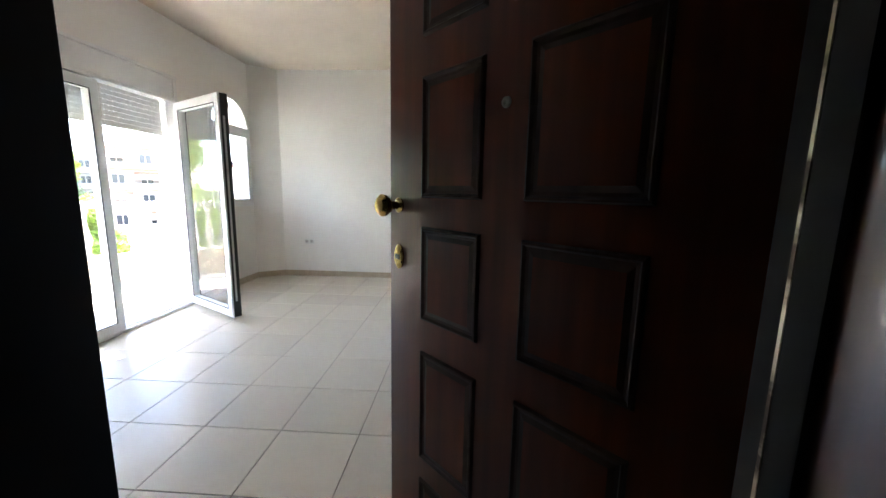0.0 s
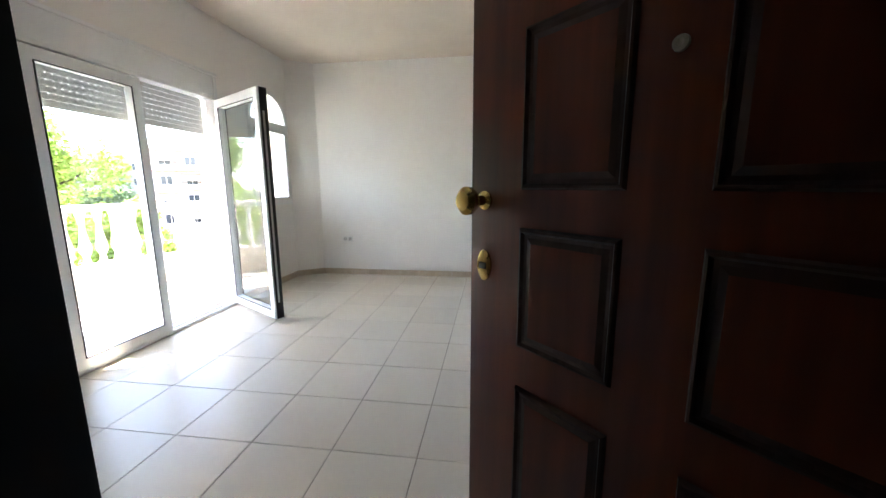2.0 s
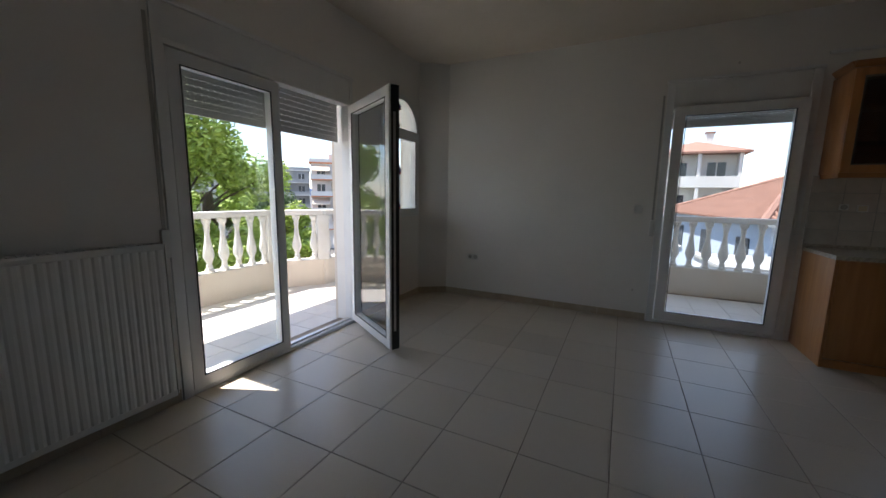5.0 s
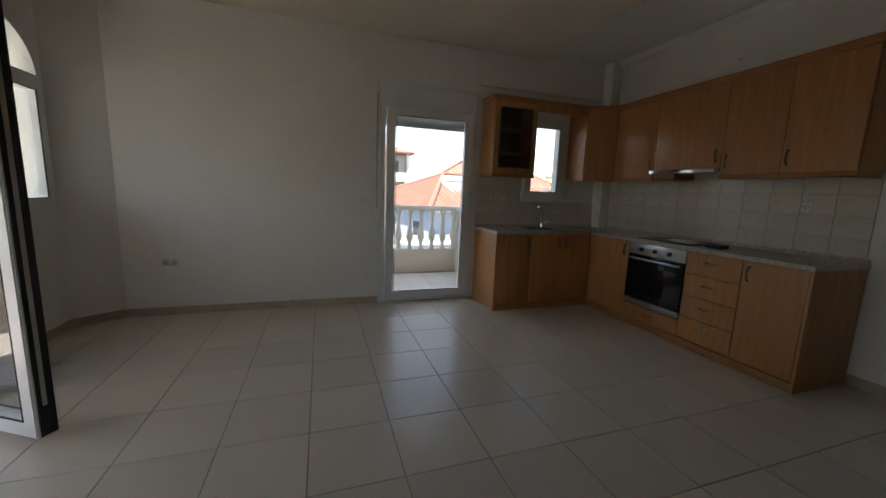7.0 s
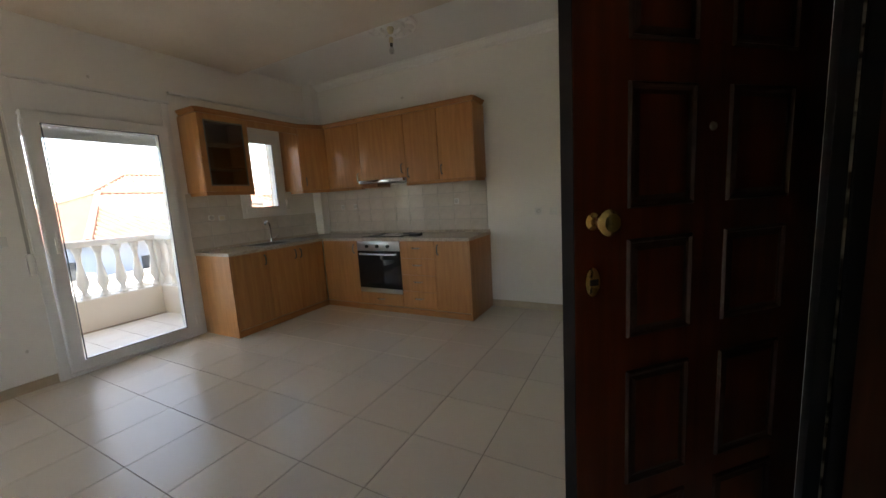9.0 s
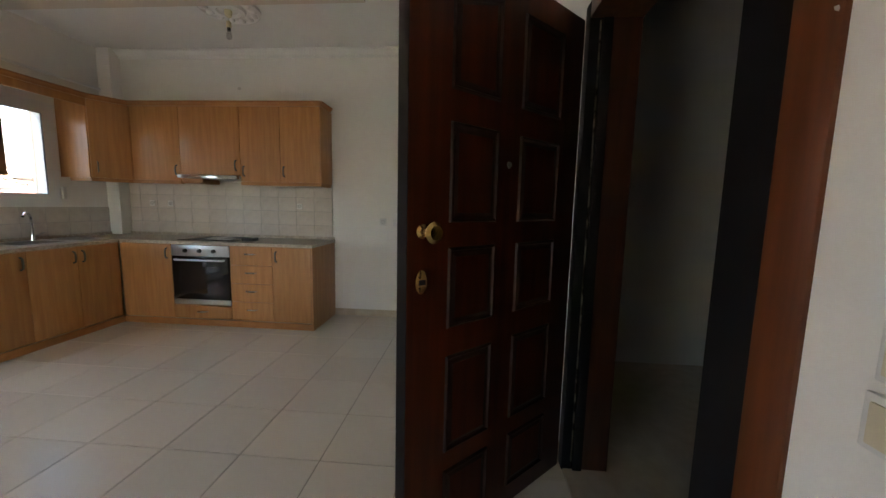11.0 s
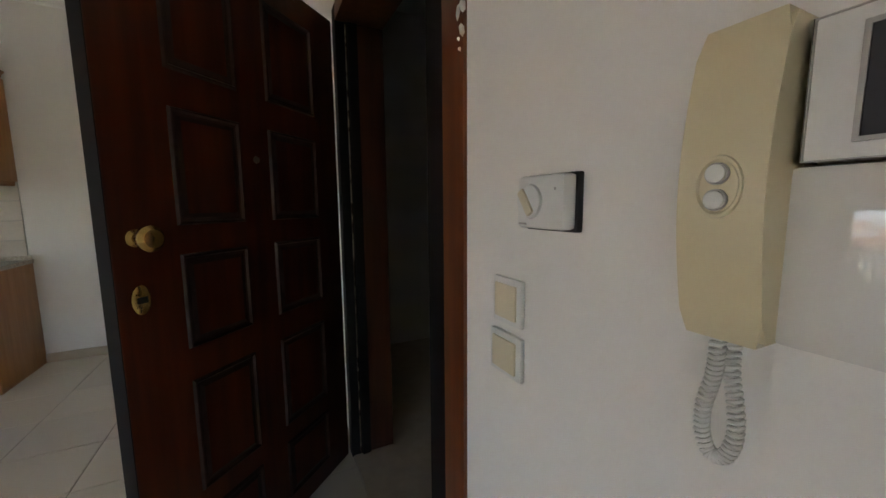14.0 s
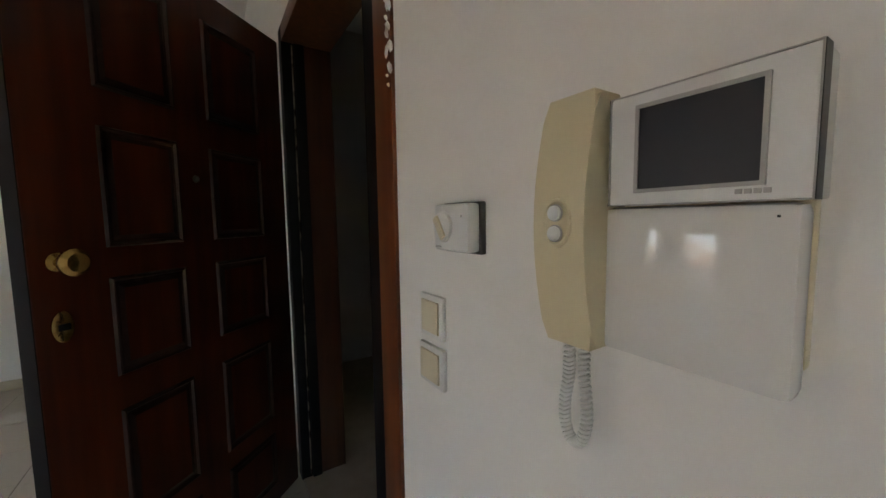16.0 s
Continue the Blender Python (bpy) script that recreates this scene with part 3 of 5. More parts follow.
plate = dpart("lock_plate", bm, M_BRASS, edoor, "oval brass lock plate")
bm = bmesh.new()
box(bm, (DW - 0.062, -0.0065, 1.002), (DW - 0.038, -0.004, 1.018), 0.001)
dpart("key_slot", bm, M_DARK, plate)
bm = bmesh.new()
lathe(bm, [(0.012, 0), (0.011, 0.005), (0.006, 0.007), (0.002, 0.004)], 16, Matrix.Translation((0.402, 0.004, 1.395)) @ rot)
dpart("peephole", bm, M_NICKEL, edoor)
# inner furniture
rin = Matrix.Rotation(radians(-90), 4, "X")
bm = bmesh.new()
lathe(bm, [(0.03, 0), (0.03, 0.005), (0.024, 0.008), (0.01, 0.009)], 24, Matrix.Translation((DW - 0.075, 0.064, 1.365)) @ rin @ Matrix.Diagonal((0.8, 1.3, 1, 1)))
lathe(bm, [(0.009, 0.008), (0.009, 0.03), (0.017, 0.034), (0.019, 0.045), (0.012, 0.05)], 16, Matrix.Translation((DW - 0.075, 0.064, 1.365)) @ rin)
dpart("thumb_turn", bm, M_BRASS, edoor, "brass thumb-turn lock")
bm = bmesh.new()
box(bm, (DW - 0.10, 0.064, 0.985), (DW - 0.055, 0.072, 1.17), 0.003)
plate2 = dpart("handle_plate", bm, M_BRASS, edoor, "long brass handle plate")
bm = bmesh.new()
tube(bm, [(DW - 0.078, 0.07, 1.13), (DW - 0.078, 0.105, 1.13), (DW - 0.10, 0.115, 1.13), (DW - 0.15, 0.115, 1.128), (DW - 0.20, 0.112, 1.122)], 0.009, 10)
dpart("lever", bm, M_BRASS, plate2)
bm = bmesh.new()
box(bm, (DW - 0.092, 0.071, 1.06), (DW - 0.064, 0.075, 1.09), 0.001)
box(bm, (DW - 0.092, 0.071, 1.02), (DW - 0.064, 0.075, 1.045), 0.001)
dpart("keyhole_cover", bm, M_DARK, plate2)
bm = bmesh.new()
lathe(bm, [(0.012, 0), (0.011, 0.005), (0.002, 0.007)], 16, Matrix.Translation((0.46, 0.064, 1.395)) @ rin)
dpart("peephole", bm, M_BRASS, edoor)
for u0, u1, z1 in ((0.12, 0.13, 1.75), (0.20, 0.208, 1.80), (0.62, 0.628, 1.85), (0.70, 0.71, 1.78)):
    bm = bmesh.new()
    box(bm, (u0, 0.064, 0.2), (u1, 0.067, z1), 0.001)
    dpart("moulding", bm, M_MAHOG2, edoor)
for k in range(6):
    a = radians(100 + 32 * k)
    bm = bmesh.new()
    tube(bm, [(0.56 + r * math.cos(a + 4 * r) , 0.065, 1.02 + 1.3 * r * math.sin(a + 4 * r)) for r in (0.05, 0.075, 0.10, 0.12)], 0.004, 6)
    dpart("carved_ray", bm, M_MAHOG2, edoor)
# chipped plaster beside the frame
chips = thing("plaster_chips", "torn white plaster and foam along the door frame edge", "plaster")
rng = random.Random(5)
bm = bmesh.new()
for k in range(110):
    z = 1.50 + 0.56 * rng.random() ** 0.6
    w = 0.003 + 0.017 * rng.random() * (1.3 if z > 1.72 else 0.6)
    bmesh.ops.create_icosphere(bm, subdivisions=1, radius=1.0, matrix=Matrix.Translation((-0.455 + rng.uniform(-0.006, 0.012), SY + 0.008, z)) @ Matrix.Rotation(rng.uniform(-0.6, 0.6), 4, "Y") @ Matrix.Diagonal((w * 0.6, 0.006, w * rng.uniform(0.9, 2.2), 1)))
part("flake", bm, M_PLASTER, chips)


# ---- radiators ----
def radiator(name_at, length, z0, z1, depth, label, valve_at_end):
    """Panel radiator along local x, front towards +y, back at y = 0."""
    r = thing("radiator", label, "radiator", "panel radiators", at=name_at)
    n = int(length / 0.036)
    bm = bmesh.new()
    prof = [(0, 0.022), (0.012, 0.022)]
    pitch = (length - 0.02) / n
    pts = []
    for k in range(n):
        a = 0.01 + k * pitch
        pts += [(a, depth - 0.005), (a + pitch * 0.30, depth), (a + pitch * 0.72, depth), (a + pitch * 0.95, depth - 0.005)]
    poly = [(0, depth - 0.014)] + pts + [(length, depth - 0.014), (length, depth - 0.022), (0, depth - 0.022)]
    vs_lo, vs_hi = [], []
    prism(bm, poly, "z", z0 + 0.035, z1 - 0.03)
    box(bm, (0, depth - 0.024, z0), (length, depth - 0.005, z0 + 0.036), 0.005)
    box(bm, (0, depth - 0.024, z1 - 0.031), (length, depth - 0.005, z1 - 0.002), 0.005)
    part("front_panel", bm, M_RAD, r)
    bpart("back_panel", (0.01, 0.016, z0 + 0.01), (length - 0.01, 0.026, z1 - 0.01), M_RAD, r, 0.003)
    bpart("side_cover", (-0.006, 0.012, z0 + 0.012), (0.0, depth - 0.002, z1), M_RAD, r, 0.002)
    bpart("side_cover", (length, 0.012, z0 + 0.012), (length + 0.006, depth - 0.002, z1), M_RAD, r, 0.002)
    bm = bmesh.new()
    box(bm, (0, 0.014, z1 - 0.003), (length, 0.022, z1 + 0.003))
    box(bm, (0, depth - 0.014, z1 - 0.003), (length, depth - 0.004, z1 + 0.003))
    k = 0.02
    while k < length:
        box(bm, (k, 0.022, z1 - 0.003), (k + 0.012, depth - 0.014, z1 + 0.001))
        k += 0.03
    part("top_grille", bm, M_RAD, r)
    e = -0.006 if valve_at_end == 0 else length + 0.006
    s = -1 if valve_at_end == 0 else 1
    bm = bmesh.new()
    cyl(bm, (e, depth * 0.5, z1 - 0.05), (e + s * 0.012, depth * 0.5, z1 - 0.05), 0.016)
    part("vent_plug", bm, M_CHROME, r, smooth=True)
    bm = bmesh.new()
    cyl(bm, (e + s * 0.012, depth * 0.5, z1 - 0.05), (e + s * 0.016, depth * 0.5, z1 - 0.05), 0.008)
    part("vent_screw", bm, M_DARK, r, smooth=True)
    bm = bmesh.new()
    cyl(bm, (e, depth * 0.5, z0 + 0.05), (e + s * 0.03, depth * 0.5, z0 + 0.05), 0.014)
    cyl(bm, (e + s * 0.03, depth * 0.5, z0 + 0.075), (e + s * 0.03, depth * 0.5, z0 - 0.04), 0.016)
    tube(bm, [(e + s * 0.03, depth * 0.5, z0 - 0.03), (e + s * 0.03, depth * 0.5, z0 * 0.4), (e + s * 0.028, depth * 0.5, 0.002)], 0.009, 10)
    part("valve", bm, M_CHROME, r, "chrome valve and pipe", smooth=True)
    bm = bmesh.new()
    cyl(bm, (e + s * 0.03, depth * 0.5, 0.001), (e + s * 0.03, depth * 0.5, 0.012), 0.024, 0.018)
    part("floor_rosette", bm, M_CHROME, r, smooth=True)
    bm = bmesh.new()
    cyl(bm, (e + s * 0.03, depth * 0.5, z0 + 0.075), (e + s * 0.03, depth * 0.5, z0 + 0.12), 0.017, 0.014)
    part("valve_cap", bm, M_WHITE, r, smooth=True)
    for x in (length * 0.2, length * 0.8):
        bpart("bracket", (x, 0, z1 - 0.15), (x + 0.02, 0.018, z1 - 0.05), M_RAD, r)
    return r


radiator(pose(WX, 2.19, 0, 0, 0, -90), 0.79, 0.09, 0.95, 0.10, "white ribbed panel radiator on the wall beside the balcony door", 1)
radiator(pose(0.83, SY, 0), 1.22, 0.17, 1.03, 0.085, "long white panel radiator on the wall next to the entrance", 0)


# ---- kitchen ----
FX, FY, CT = 2.335, 4.69, 0.845   # fronts of the two runs, top of the worktop


def bow(bm, m, length, reach=0.024, r=0.005):
    """A bow handle along local z, standing out along local -y."""
    pts = [(0, 0, -length / 2), (0, -reach * 0.8, -length / 2 + 0.008), (0, -reach, -length / 4), (0, -reach * 1.05, 0), (0, -reach, length / 4), (0, -reach * 0.8, length / 2 - 0.008), (0, 0, length / 2)]
    tube(bm, [m @ Vector(p) for p in pts], r, 8)


def handle(parent, x, y, z, turn, length=0.105, flat=False):
    bm = bmesh.new()
    m = pose(x, y, z, 0, 0, turn) @ (pose(0, 0, 0, 0, 90, 0) if flat else Matrix.Identity(4))
    bow(bm, m, length, 0.026 if flat else 0.024, 0.009 if flat else 0.0075)
    part("handle", bm, M_NICKEL if not flat else M_CHROME, parent, "satin metal bow handle", smooth=True)


def unit(name, label, lo, hi, fronts, face, group):
    """A cabinet: body box lo..hi and fronts (a0, a1, z0, z1, handle a, handle z, flat) on the given face (-x or -y)."""
    c = thing(name, label, "cabinet", group)
    gap = 0.007 if fronts else 0.0
    back = (lo[0] + gap, lo[1], lo[2]) if face == "-x" else (lo[0], lo[1] + gap, lo[2])
    bpart("body", back, hi, M_BEECH, c, 0.001)
    for a0, a1, z0, z1, ha, hz, flat in fronts:
        g = 0.0025
        if face == "-x":
            d = bpart("drawer_front" if flat else "door", (lo[0] - 0.019, a0 + g, z0 + g), (lo[0] - 0.001, a1 - g, z1 - g), M_BEECH, c, 0.0015)
            if ha is not None:
                handle(d, lo[0] - 0.019, ha, hz, -90, 0.10, flat)
        else:
            d = bpart("drawer_front" if flat else "door", (a0 + g, lo[1] - 0.019, z0 + g), (a1 - g, lo[1] - 0.001, z1 - g), M_BEECH, c, 0.0015)
            if ha is not None:
                handle(d, ha, lo[1] - 0.019, hz, 0, 0.10, flat)
    return c


PL = 0.065
G1, G2 = "base cabinets", "wall cabinets"
bx = FX + 0.019
by = FY + 0.019
unit("base_cabinet", "beech base cabinet with one door at the end of the run", (bx, 2.735, PL), (EX, 3.118, CT - 0.03), [(2.735, 3.118, PL + 0.01, CT - 0.035, 3.075, 0.72, False)], "-x", G1)
zs = [PL + 0.01, 0.262, 0.444, 0.626, CT - 0.035]
unit("base_cabinet", "beech base cabinet with four drawers", (bx, 3.118, PL), (EX, 3.546, CT - 0.03), [(3.118, 3.546, zs[k], zs[k + 1], 3.332, (zs[k] + zs[k + 1]) / 2 + 0.02, True) for k in range(4)], "-x", G1)
unit("base_cabinet", "beech oven housing with a drawer below the oven", (bx + 0.02, 3.546, PL), (EX, 4.146, CT - 0.03), [], "-x", G1)
dr = bpart("drawer_front", (FX, 3.548, PL + 0.01), (bx, 4.144, 0.205), M_BEECH, bpy.data.objects["base_cabinet.002"], 0.0015)
handle(dr, FX, 3.846, 0.15, -90, 0.10, True)
unit("base_cabinet", "beech corner base cabinet with one door", (bx, 4.146, PL), (EX, FY, CT - 0.03), [(4.146, FY - 0.006, PL + 0.01, CT - 0.035, 4.19, 0.72, False)], "-x", G1)
unit("base_cabinet", "beech base cabinet with one door and a pale end panel", (1.175, by, PL), (1.57, NY, CT - 0.03), [(1.175, 1.57, PL + 0.01, CT - 0.035, 1.53, 0.72, False)], "-y", G1)
unit("base_cabinet", "beech sink cabinet with two doors", (1.57, by, PL), (bx, NY, CT - 0.03), [(1.57, 1.945, PL + 0.01, CT - 0.035, 1.91, 0.72, False), (1.945, FX - 0.006, PL + 0.01, CT - 0.035, 1.985, 0.72, False)], "-y", G1)
pl = thing("plinth", "beech plinth board under the base cabinets", "plinth")
bpart("board", (FX + 0.006, 2.735, 0.001), (FX + 0.022, FY + 0.02, PL - 0.001), M_BEECH2, pl, 0.001)
bpart("board", (1.175, FY + 0.006, 0.001), (FX + 0.006, FY + 0.022, PL - 0.001), M_BEECH2, pl, 0.001)
bpart("end_panel", (1.157, FY, 0.001), (1.174, NY - 0.001, CT - 0.031), M_BEECH, tagged(thing("end_panel_board", "pale beech end panel of the sink run", "panel")), 0.001)
bpart("end_panel", (FX, 2.717, 0.001), (EX - 0.001, 2.734, CT - 0.031), M_BEECH, tagged(thing("end_panel_board", "beech end panel beside the archway wall", "panel")), 0.001)

top = thing("worktop", "L-shaped pale stone-look laminate worktop", "worktop")
bm = bmesh.new()
prism(bm, [(1.15, NY - 0.001), (1.15, FY - 0.018), (FX - 0.018, FY - 0.018), (FX - 0.018, 2.71), (EX - 0.001, 2.71), (EX - 0.001, NY - 0.001)], "z", CT - 0.03, CT)
wt = part("slab", bm, M_COUNTER, top)
bpart("upstand", (1.15, NY - 0.022, CT), (2.78, NY - 0.011, CT + 0.03), M_COUNTER, top, 0.003)
bpart("upstand", (EX - 0.022, 2.71, CT), (EX - 0.011, 5.10, CT + 0.03), M_COUNTER, top, 0.003)

# oven
ov = thing("oven", "built-in stainless steel oven with a black glass door", "oven")
OX = FX
bpart("body", (OX + 0.012, 3.552, 0.214), (OX + 0.03, 4.14, 0.806), M_DARK, ov)
cp = bpart("control_panel", (OX - 0.004, 3.552, 0.70), (OX + 0.012, 4.14, 0.806), M_STEEL, ov, 0.003)
for y in (3.70, 3.846, 3.992):
    bm = bmesh.new()
    cyl(bm, (OX - 0.004, y, 0.752), (OX - 0.024, y, 0.752), 0.02, 0.017, 20)
    part("knob", bm, M_DARK, cp, smooth=True)
od = bpart("door", (OX - 0.004, 3.554, 0.27), (OX + 0.012, 4.138, 0.694), M_BLACKGLASS, ov, 0.003)
bpart("window", (OX - 0.0055, 3.62, 0.33), (OX - 0.0035, 4.07, 0.60), M_BLACKGLASS, od)
bpart("lower_trim", (OX - 0.004, 3.554, 0.216), (OX + 0.012, 4.138, 0.266), M_STEEL, ov, 0.003)
bm = bmesh.new()
tube(bm, [(OX - 0.004, 3.60, 0.665), (OX - 0.036, 3.605, 0.665), (OX - 0.038, 3.65, 0.665), (OX - 0.038, 4.04, 0.665), (OX - 0.036, 4.085, 0.665), (OX - 0.004, 4.09, 0.665)], 0.010, 10)
part("bar_handle", bm, M_STEEL, od, "steel bar handle", smooth=True)
# hob with papers on it
hob = thing("hob", "black ceramic glass hob in the worktop", "hob")
bpart("glass_plate", (2.40, 3.56, CT + 0.0005), (2.84, 4.13, CT + 0.007), M_BLACKGLASS, hob, 0.002)
for x, y, r in ((2.51, 3.70, 0.08), (2.51, 3.98, 0.10), (2.72, 3.70, 0.10), (2.72, 3.98, 0.08)):
    bm = bmesh.new()
    lathe(bm, [(r, CT + 0.0071), (r, CT + 0.0078), (r - 0.004, CT + 0.0078)], 28, Matrix.Translation((x, y, 0)))
    part("cooking_zone", bm, M_SCREEN, hob, smooth=True)
rng = random.Random(8)
for k in range(4):
    p = thing("leaflet", "loose printed leaflet lying on the hob", "paper", "leaflets on the hob")
    bm = bmesh.new()
    box(bm, (-0.10, -0.07, 0), (0.10, 0.07, 0.002))
    bmesh.ops.transform(bm, matrix=pose(2.56 + rng.uniform(-0.05, 0.06), 3.74 + rng.uniform(-0.06, 0.08), CT + 0.0085 + 0.0035 * k, rng.uniform(0, 3), 0, rng.uniform(0, 90)), verts=bm.verts[:])
    part("sheet", bm, M_WHITE if k % 2 else M_GREY, p)
box_ = thing("black_box", "small black plastic box on the worktop", "box")
bpart("body", (2.46, 3.38, CT), (2.56, 3.50, CT + 0.03), M_DARK, box_, 0.006)
# sink and tap
sk = thing("sink", "stainless steel sink with drainer set in the worktop", "sink")
bm = bmesh.new()
for lo, hi in (((1.60, 4.78, CT), (2.36, 4.81, CT + 0.006)), ((1.60, 5.13, CT), (2.36, 5.17, CT + 0.006)), ((1.60, 4.81, CT), (1.64, 5.13, CT + 0.006)), ((2.0, 4.81, CT), (2.36, 5.13, CT + 0.006))):
    box(bm, lo, hi, 0.002)
part("rim", bm, M_STEEL, sk, smooth=True)
# no hollow bowl: a flat dark sheet stands for its shaded depth
bpart("bowl_bottom", (1.64, 4.81, CT + 0.0005), (2.0, 5.13, CT + 0.002), M_DARK, sk)
for k in range(7):
    bpart("drainer_rib", (2.05, 4.85 + 0.04 * k, CT + 0.006), (2.32, 4.858 + 0.04 * k, CT + 0.009), M_STEEL, sk, 0.001)
tap = thing("tap", "tall chrome swan-neck kitchen tap", "tap")
bm = bmesh.new()
cyl(bm, (1.98, 5.15, CT + 0.006), (1.98, 5.15, CT + 0.05), 0.024, 0.02)
part("base", bm, M_CHROME, tap, smooth=True)
bm = bmesh.new()
tube(bm, [(1.98, 5.15, CT + 0.05), (1.98, 5.15, CT + 0.16)] + [(1.98 - 0.07 + 0.07 * math.cos(a), 5.15 - 0.05 * (1 - math.cos(a)), CT + 0.18 + 0.075 * math.sin(a)) for a in (0, 0.5, 1.0, 1.5, 2.0, 2.5)], 0.011, 10)
part("spout", bm, M_CHROME, tap, smooth=True)
bm = bmesh.new()
tube(bm, [(1.985, 5.15, CT + 0.04), (2.02, 5.14, CT + 0.055), (2.05, 5.12, CT + 0.075)], 0.007, 8)
part("lever", bm, M_CHROME, tap, smooth=True)

# wall cabinets
UB, UT, UX, UY = 1.405, 2.18, 2.60, 4.92
ux, uy = UX + 0.019, UY + 0.019
unit("wall_cabinet", "beech wall cabinet with one door at the end", (ux, 2.735, UB + 0.035), (EX, 3.149, UT), [(2.735, 3.149, UB + 0.035, UT, 3.11, 1.545, False)], "-x", G2)
unit("wall_cabinet", "beech wall cabinet with one door", (ux, 3.149, UB + 0.035), (EX, 3.57, UT), [(3.149, 3.57, UB + 0.035, UT, 3.53, 1.545, False)], "-x", G2)
unit("wall_cabinet", "beech wall cabinet over the cooker hood", (ux, 3.57, 1.50), (EX, 4.215, UT), [(3.57, 4.215, 1.50, UT, 3.615, 1.60, False)], "-x", G2)
unit("wall_cabinet", "beech wall cabinet with one door beside the hood", (ux, 4.215, UB + 0.035), (EX, 4.74, UT), [(4.215, 4.74, UB + 0.035, UT, 4.255, 1.545, False)], "-x", G2)
cc = thing("wall_cabinet", "beech corner wall cabinet with a slanted door", "cabinet", G2)
bm = bmesh.new()
prism(bm, [(2.335, NY - 0.001), (2.335, UY + 0.015), (2.60, 4.752), (EX, 4.742), (EX, NY - 0.001)], "z", UB + 0.035, UT)
part("body", bm, M_BEECH, cc)
da = math.atan2(4.748 - UY, 2.60 - 2.335)
dm = Matrix.Translation((2.335, UY, 0)) @ Matrix.Rotation(da, 4, "Z")
dl = math.hypot(4.748 - UY, 2.60 - 2.335)
d = bpart("door", (0.004, -0.004, UB + 0.037), (dl - 0.004, 0.012, UT - 0.002), M_BEECH, cc, 0.0015, m=dm)
bm = bmesh.new()
bow(bm, dm @ pose(0.05, -0.004, 1.545), 0.10, 0.022, 0.006)
part("handle", bm, M_NICKEL, d, "satin metal bow handle", smooth=True)
# glass-fronted cabinet
gc = thing("wall_cabinet", "beech wall cabinet with a smoked glass door and empty shelves", "cabinet", G2)
for lo, hi in (((1.18, uy, UB + 0.035), (1.198, NY - 0.001, UT)), ((1.668, uy, UB + 0.035), (1.686, NY - 0.001, UT)), ((1.198, uy, UB + 0.035), (1.668, NY - 0.001, UB + 0.053)), ((1.198, uy, UT - 0.018), (1.668, NY - 0.001, UT))):
    bpart("panel", lo, hi, M_BEECH, gc, 0.001)
bpart("back_panel", (1.198, NY - 0.008, UB + 0.053), (1.668, NY - 0.002, UT - 0.018), M_BEECH2, gc)
for z in (1.67, 1.92):
    bpart("shelf", (1.199, uy + 0.03, z), (1.667, NY - 0.009, z + 0.016), M_BEECH, gc, 0.001)
bm = bmesh.new()
ring(bm, "y", 1.182, 1.684, UB + 0.037, UT - 0.002, 0.055, UY, uy - 0.001, 0.002)
gd = part("door", bm, M_BEECH, gc, smooth=True)
bm = bmesh.new()
ring(bm, "y", 1.236, 1.63, UB + 0.091, UT - 0.056, 0.012, UY - 0.002, UY + 0.01, 0)
part("inner_trim", bm, M_NICKEL, gd)
pane("pane", "y", 1.24, 1.626, UB + 0.095, UT - 0.06, UY + 0.012, gd, M_SMOKE)


def moulding(name, pts, lo, hi, out, label):
    """A board that follows the cabinet fronts, standing out by the given amount."""
    t = thing(name, label, "moulding")
    for k in range(len(pts) - 1):
        a, b = Vector((*pts[k], 0)), Vector((*pts[k + 1], 0))
        d = b - a
        m = Matrix.Translation(a) @ Matrix.Rotation(math.atan2(d.y, d.x), 4, "Z")
        bm = bmesh.new()
        n = 0.0 if k == 0 else -out * 0.4
        e = d.length + (out * 0.4 if k < len(pts) - 2 else 0)
        prof = [(-out, hi), (0.05, hi), (0.05, lo), (-out * 0.3, lo), (-out * 0.5, lo + (hi - lo) * 0.4), (-out, lo + (hi - lo) * 0.75)]
        va = [bm.verts.new(m @ Vector((n, y, z))) for y, z in prof]
        vb = [bm.verts.new(m @ Vector((e, y, z))) for y, z in prof]
        bm.faces.new(va)
        bm.faces.new(vb[::-1])
        for j in range(len(prof)):
            bm.faces.new((va[j], vb[j], vb[(j + 1) % len(prof)], va[(j + 1) % len(prof)]))
        part("length", bm, M_BEECH2, t)
    return t


moulding("cornice_board", [(1.178, NY - 0.05), (1.178, UY), (2.335, UY), (UX, 4.748), (UX, 2.733), (EX - 0.05, 2.733)], UT + 0.001, UT + 0.045, 0.03, "moulded beech cornice along the top of the wall cabinets")
moulding("light_rail", [(1.178, NY - 0.05), (1.178, UY), (1.686, UY)], UB, UB + 0.034, 0.004, "beech light rail under the glass cabinet")
moulding("light_rail", [(2.335, NY - 0.1), (2.335, UY), (UX, 4.748), (UX, 4.217)], UB, UB + 0.034, 0.004, "beech light rail under the corner cabinets")
moulding("light_rail", [(UX, 3.568), (UX, 2.733), (EX - 0.05, 2.733)], UB, UB + 0.034, 0.004, "beech light rail under the end cabinets")
bpart("board", (1.687, UY, UT - 0.07), (2.334, UY + 0.018, UT), M_BEECH, thing("pelmet", "beech pelmet board bridging over the window", "pelmet"), 0.002)
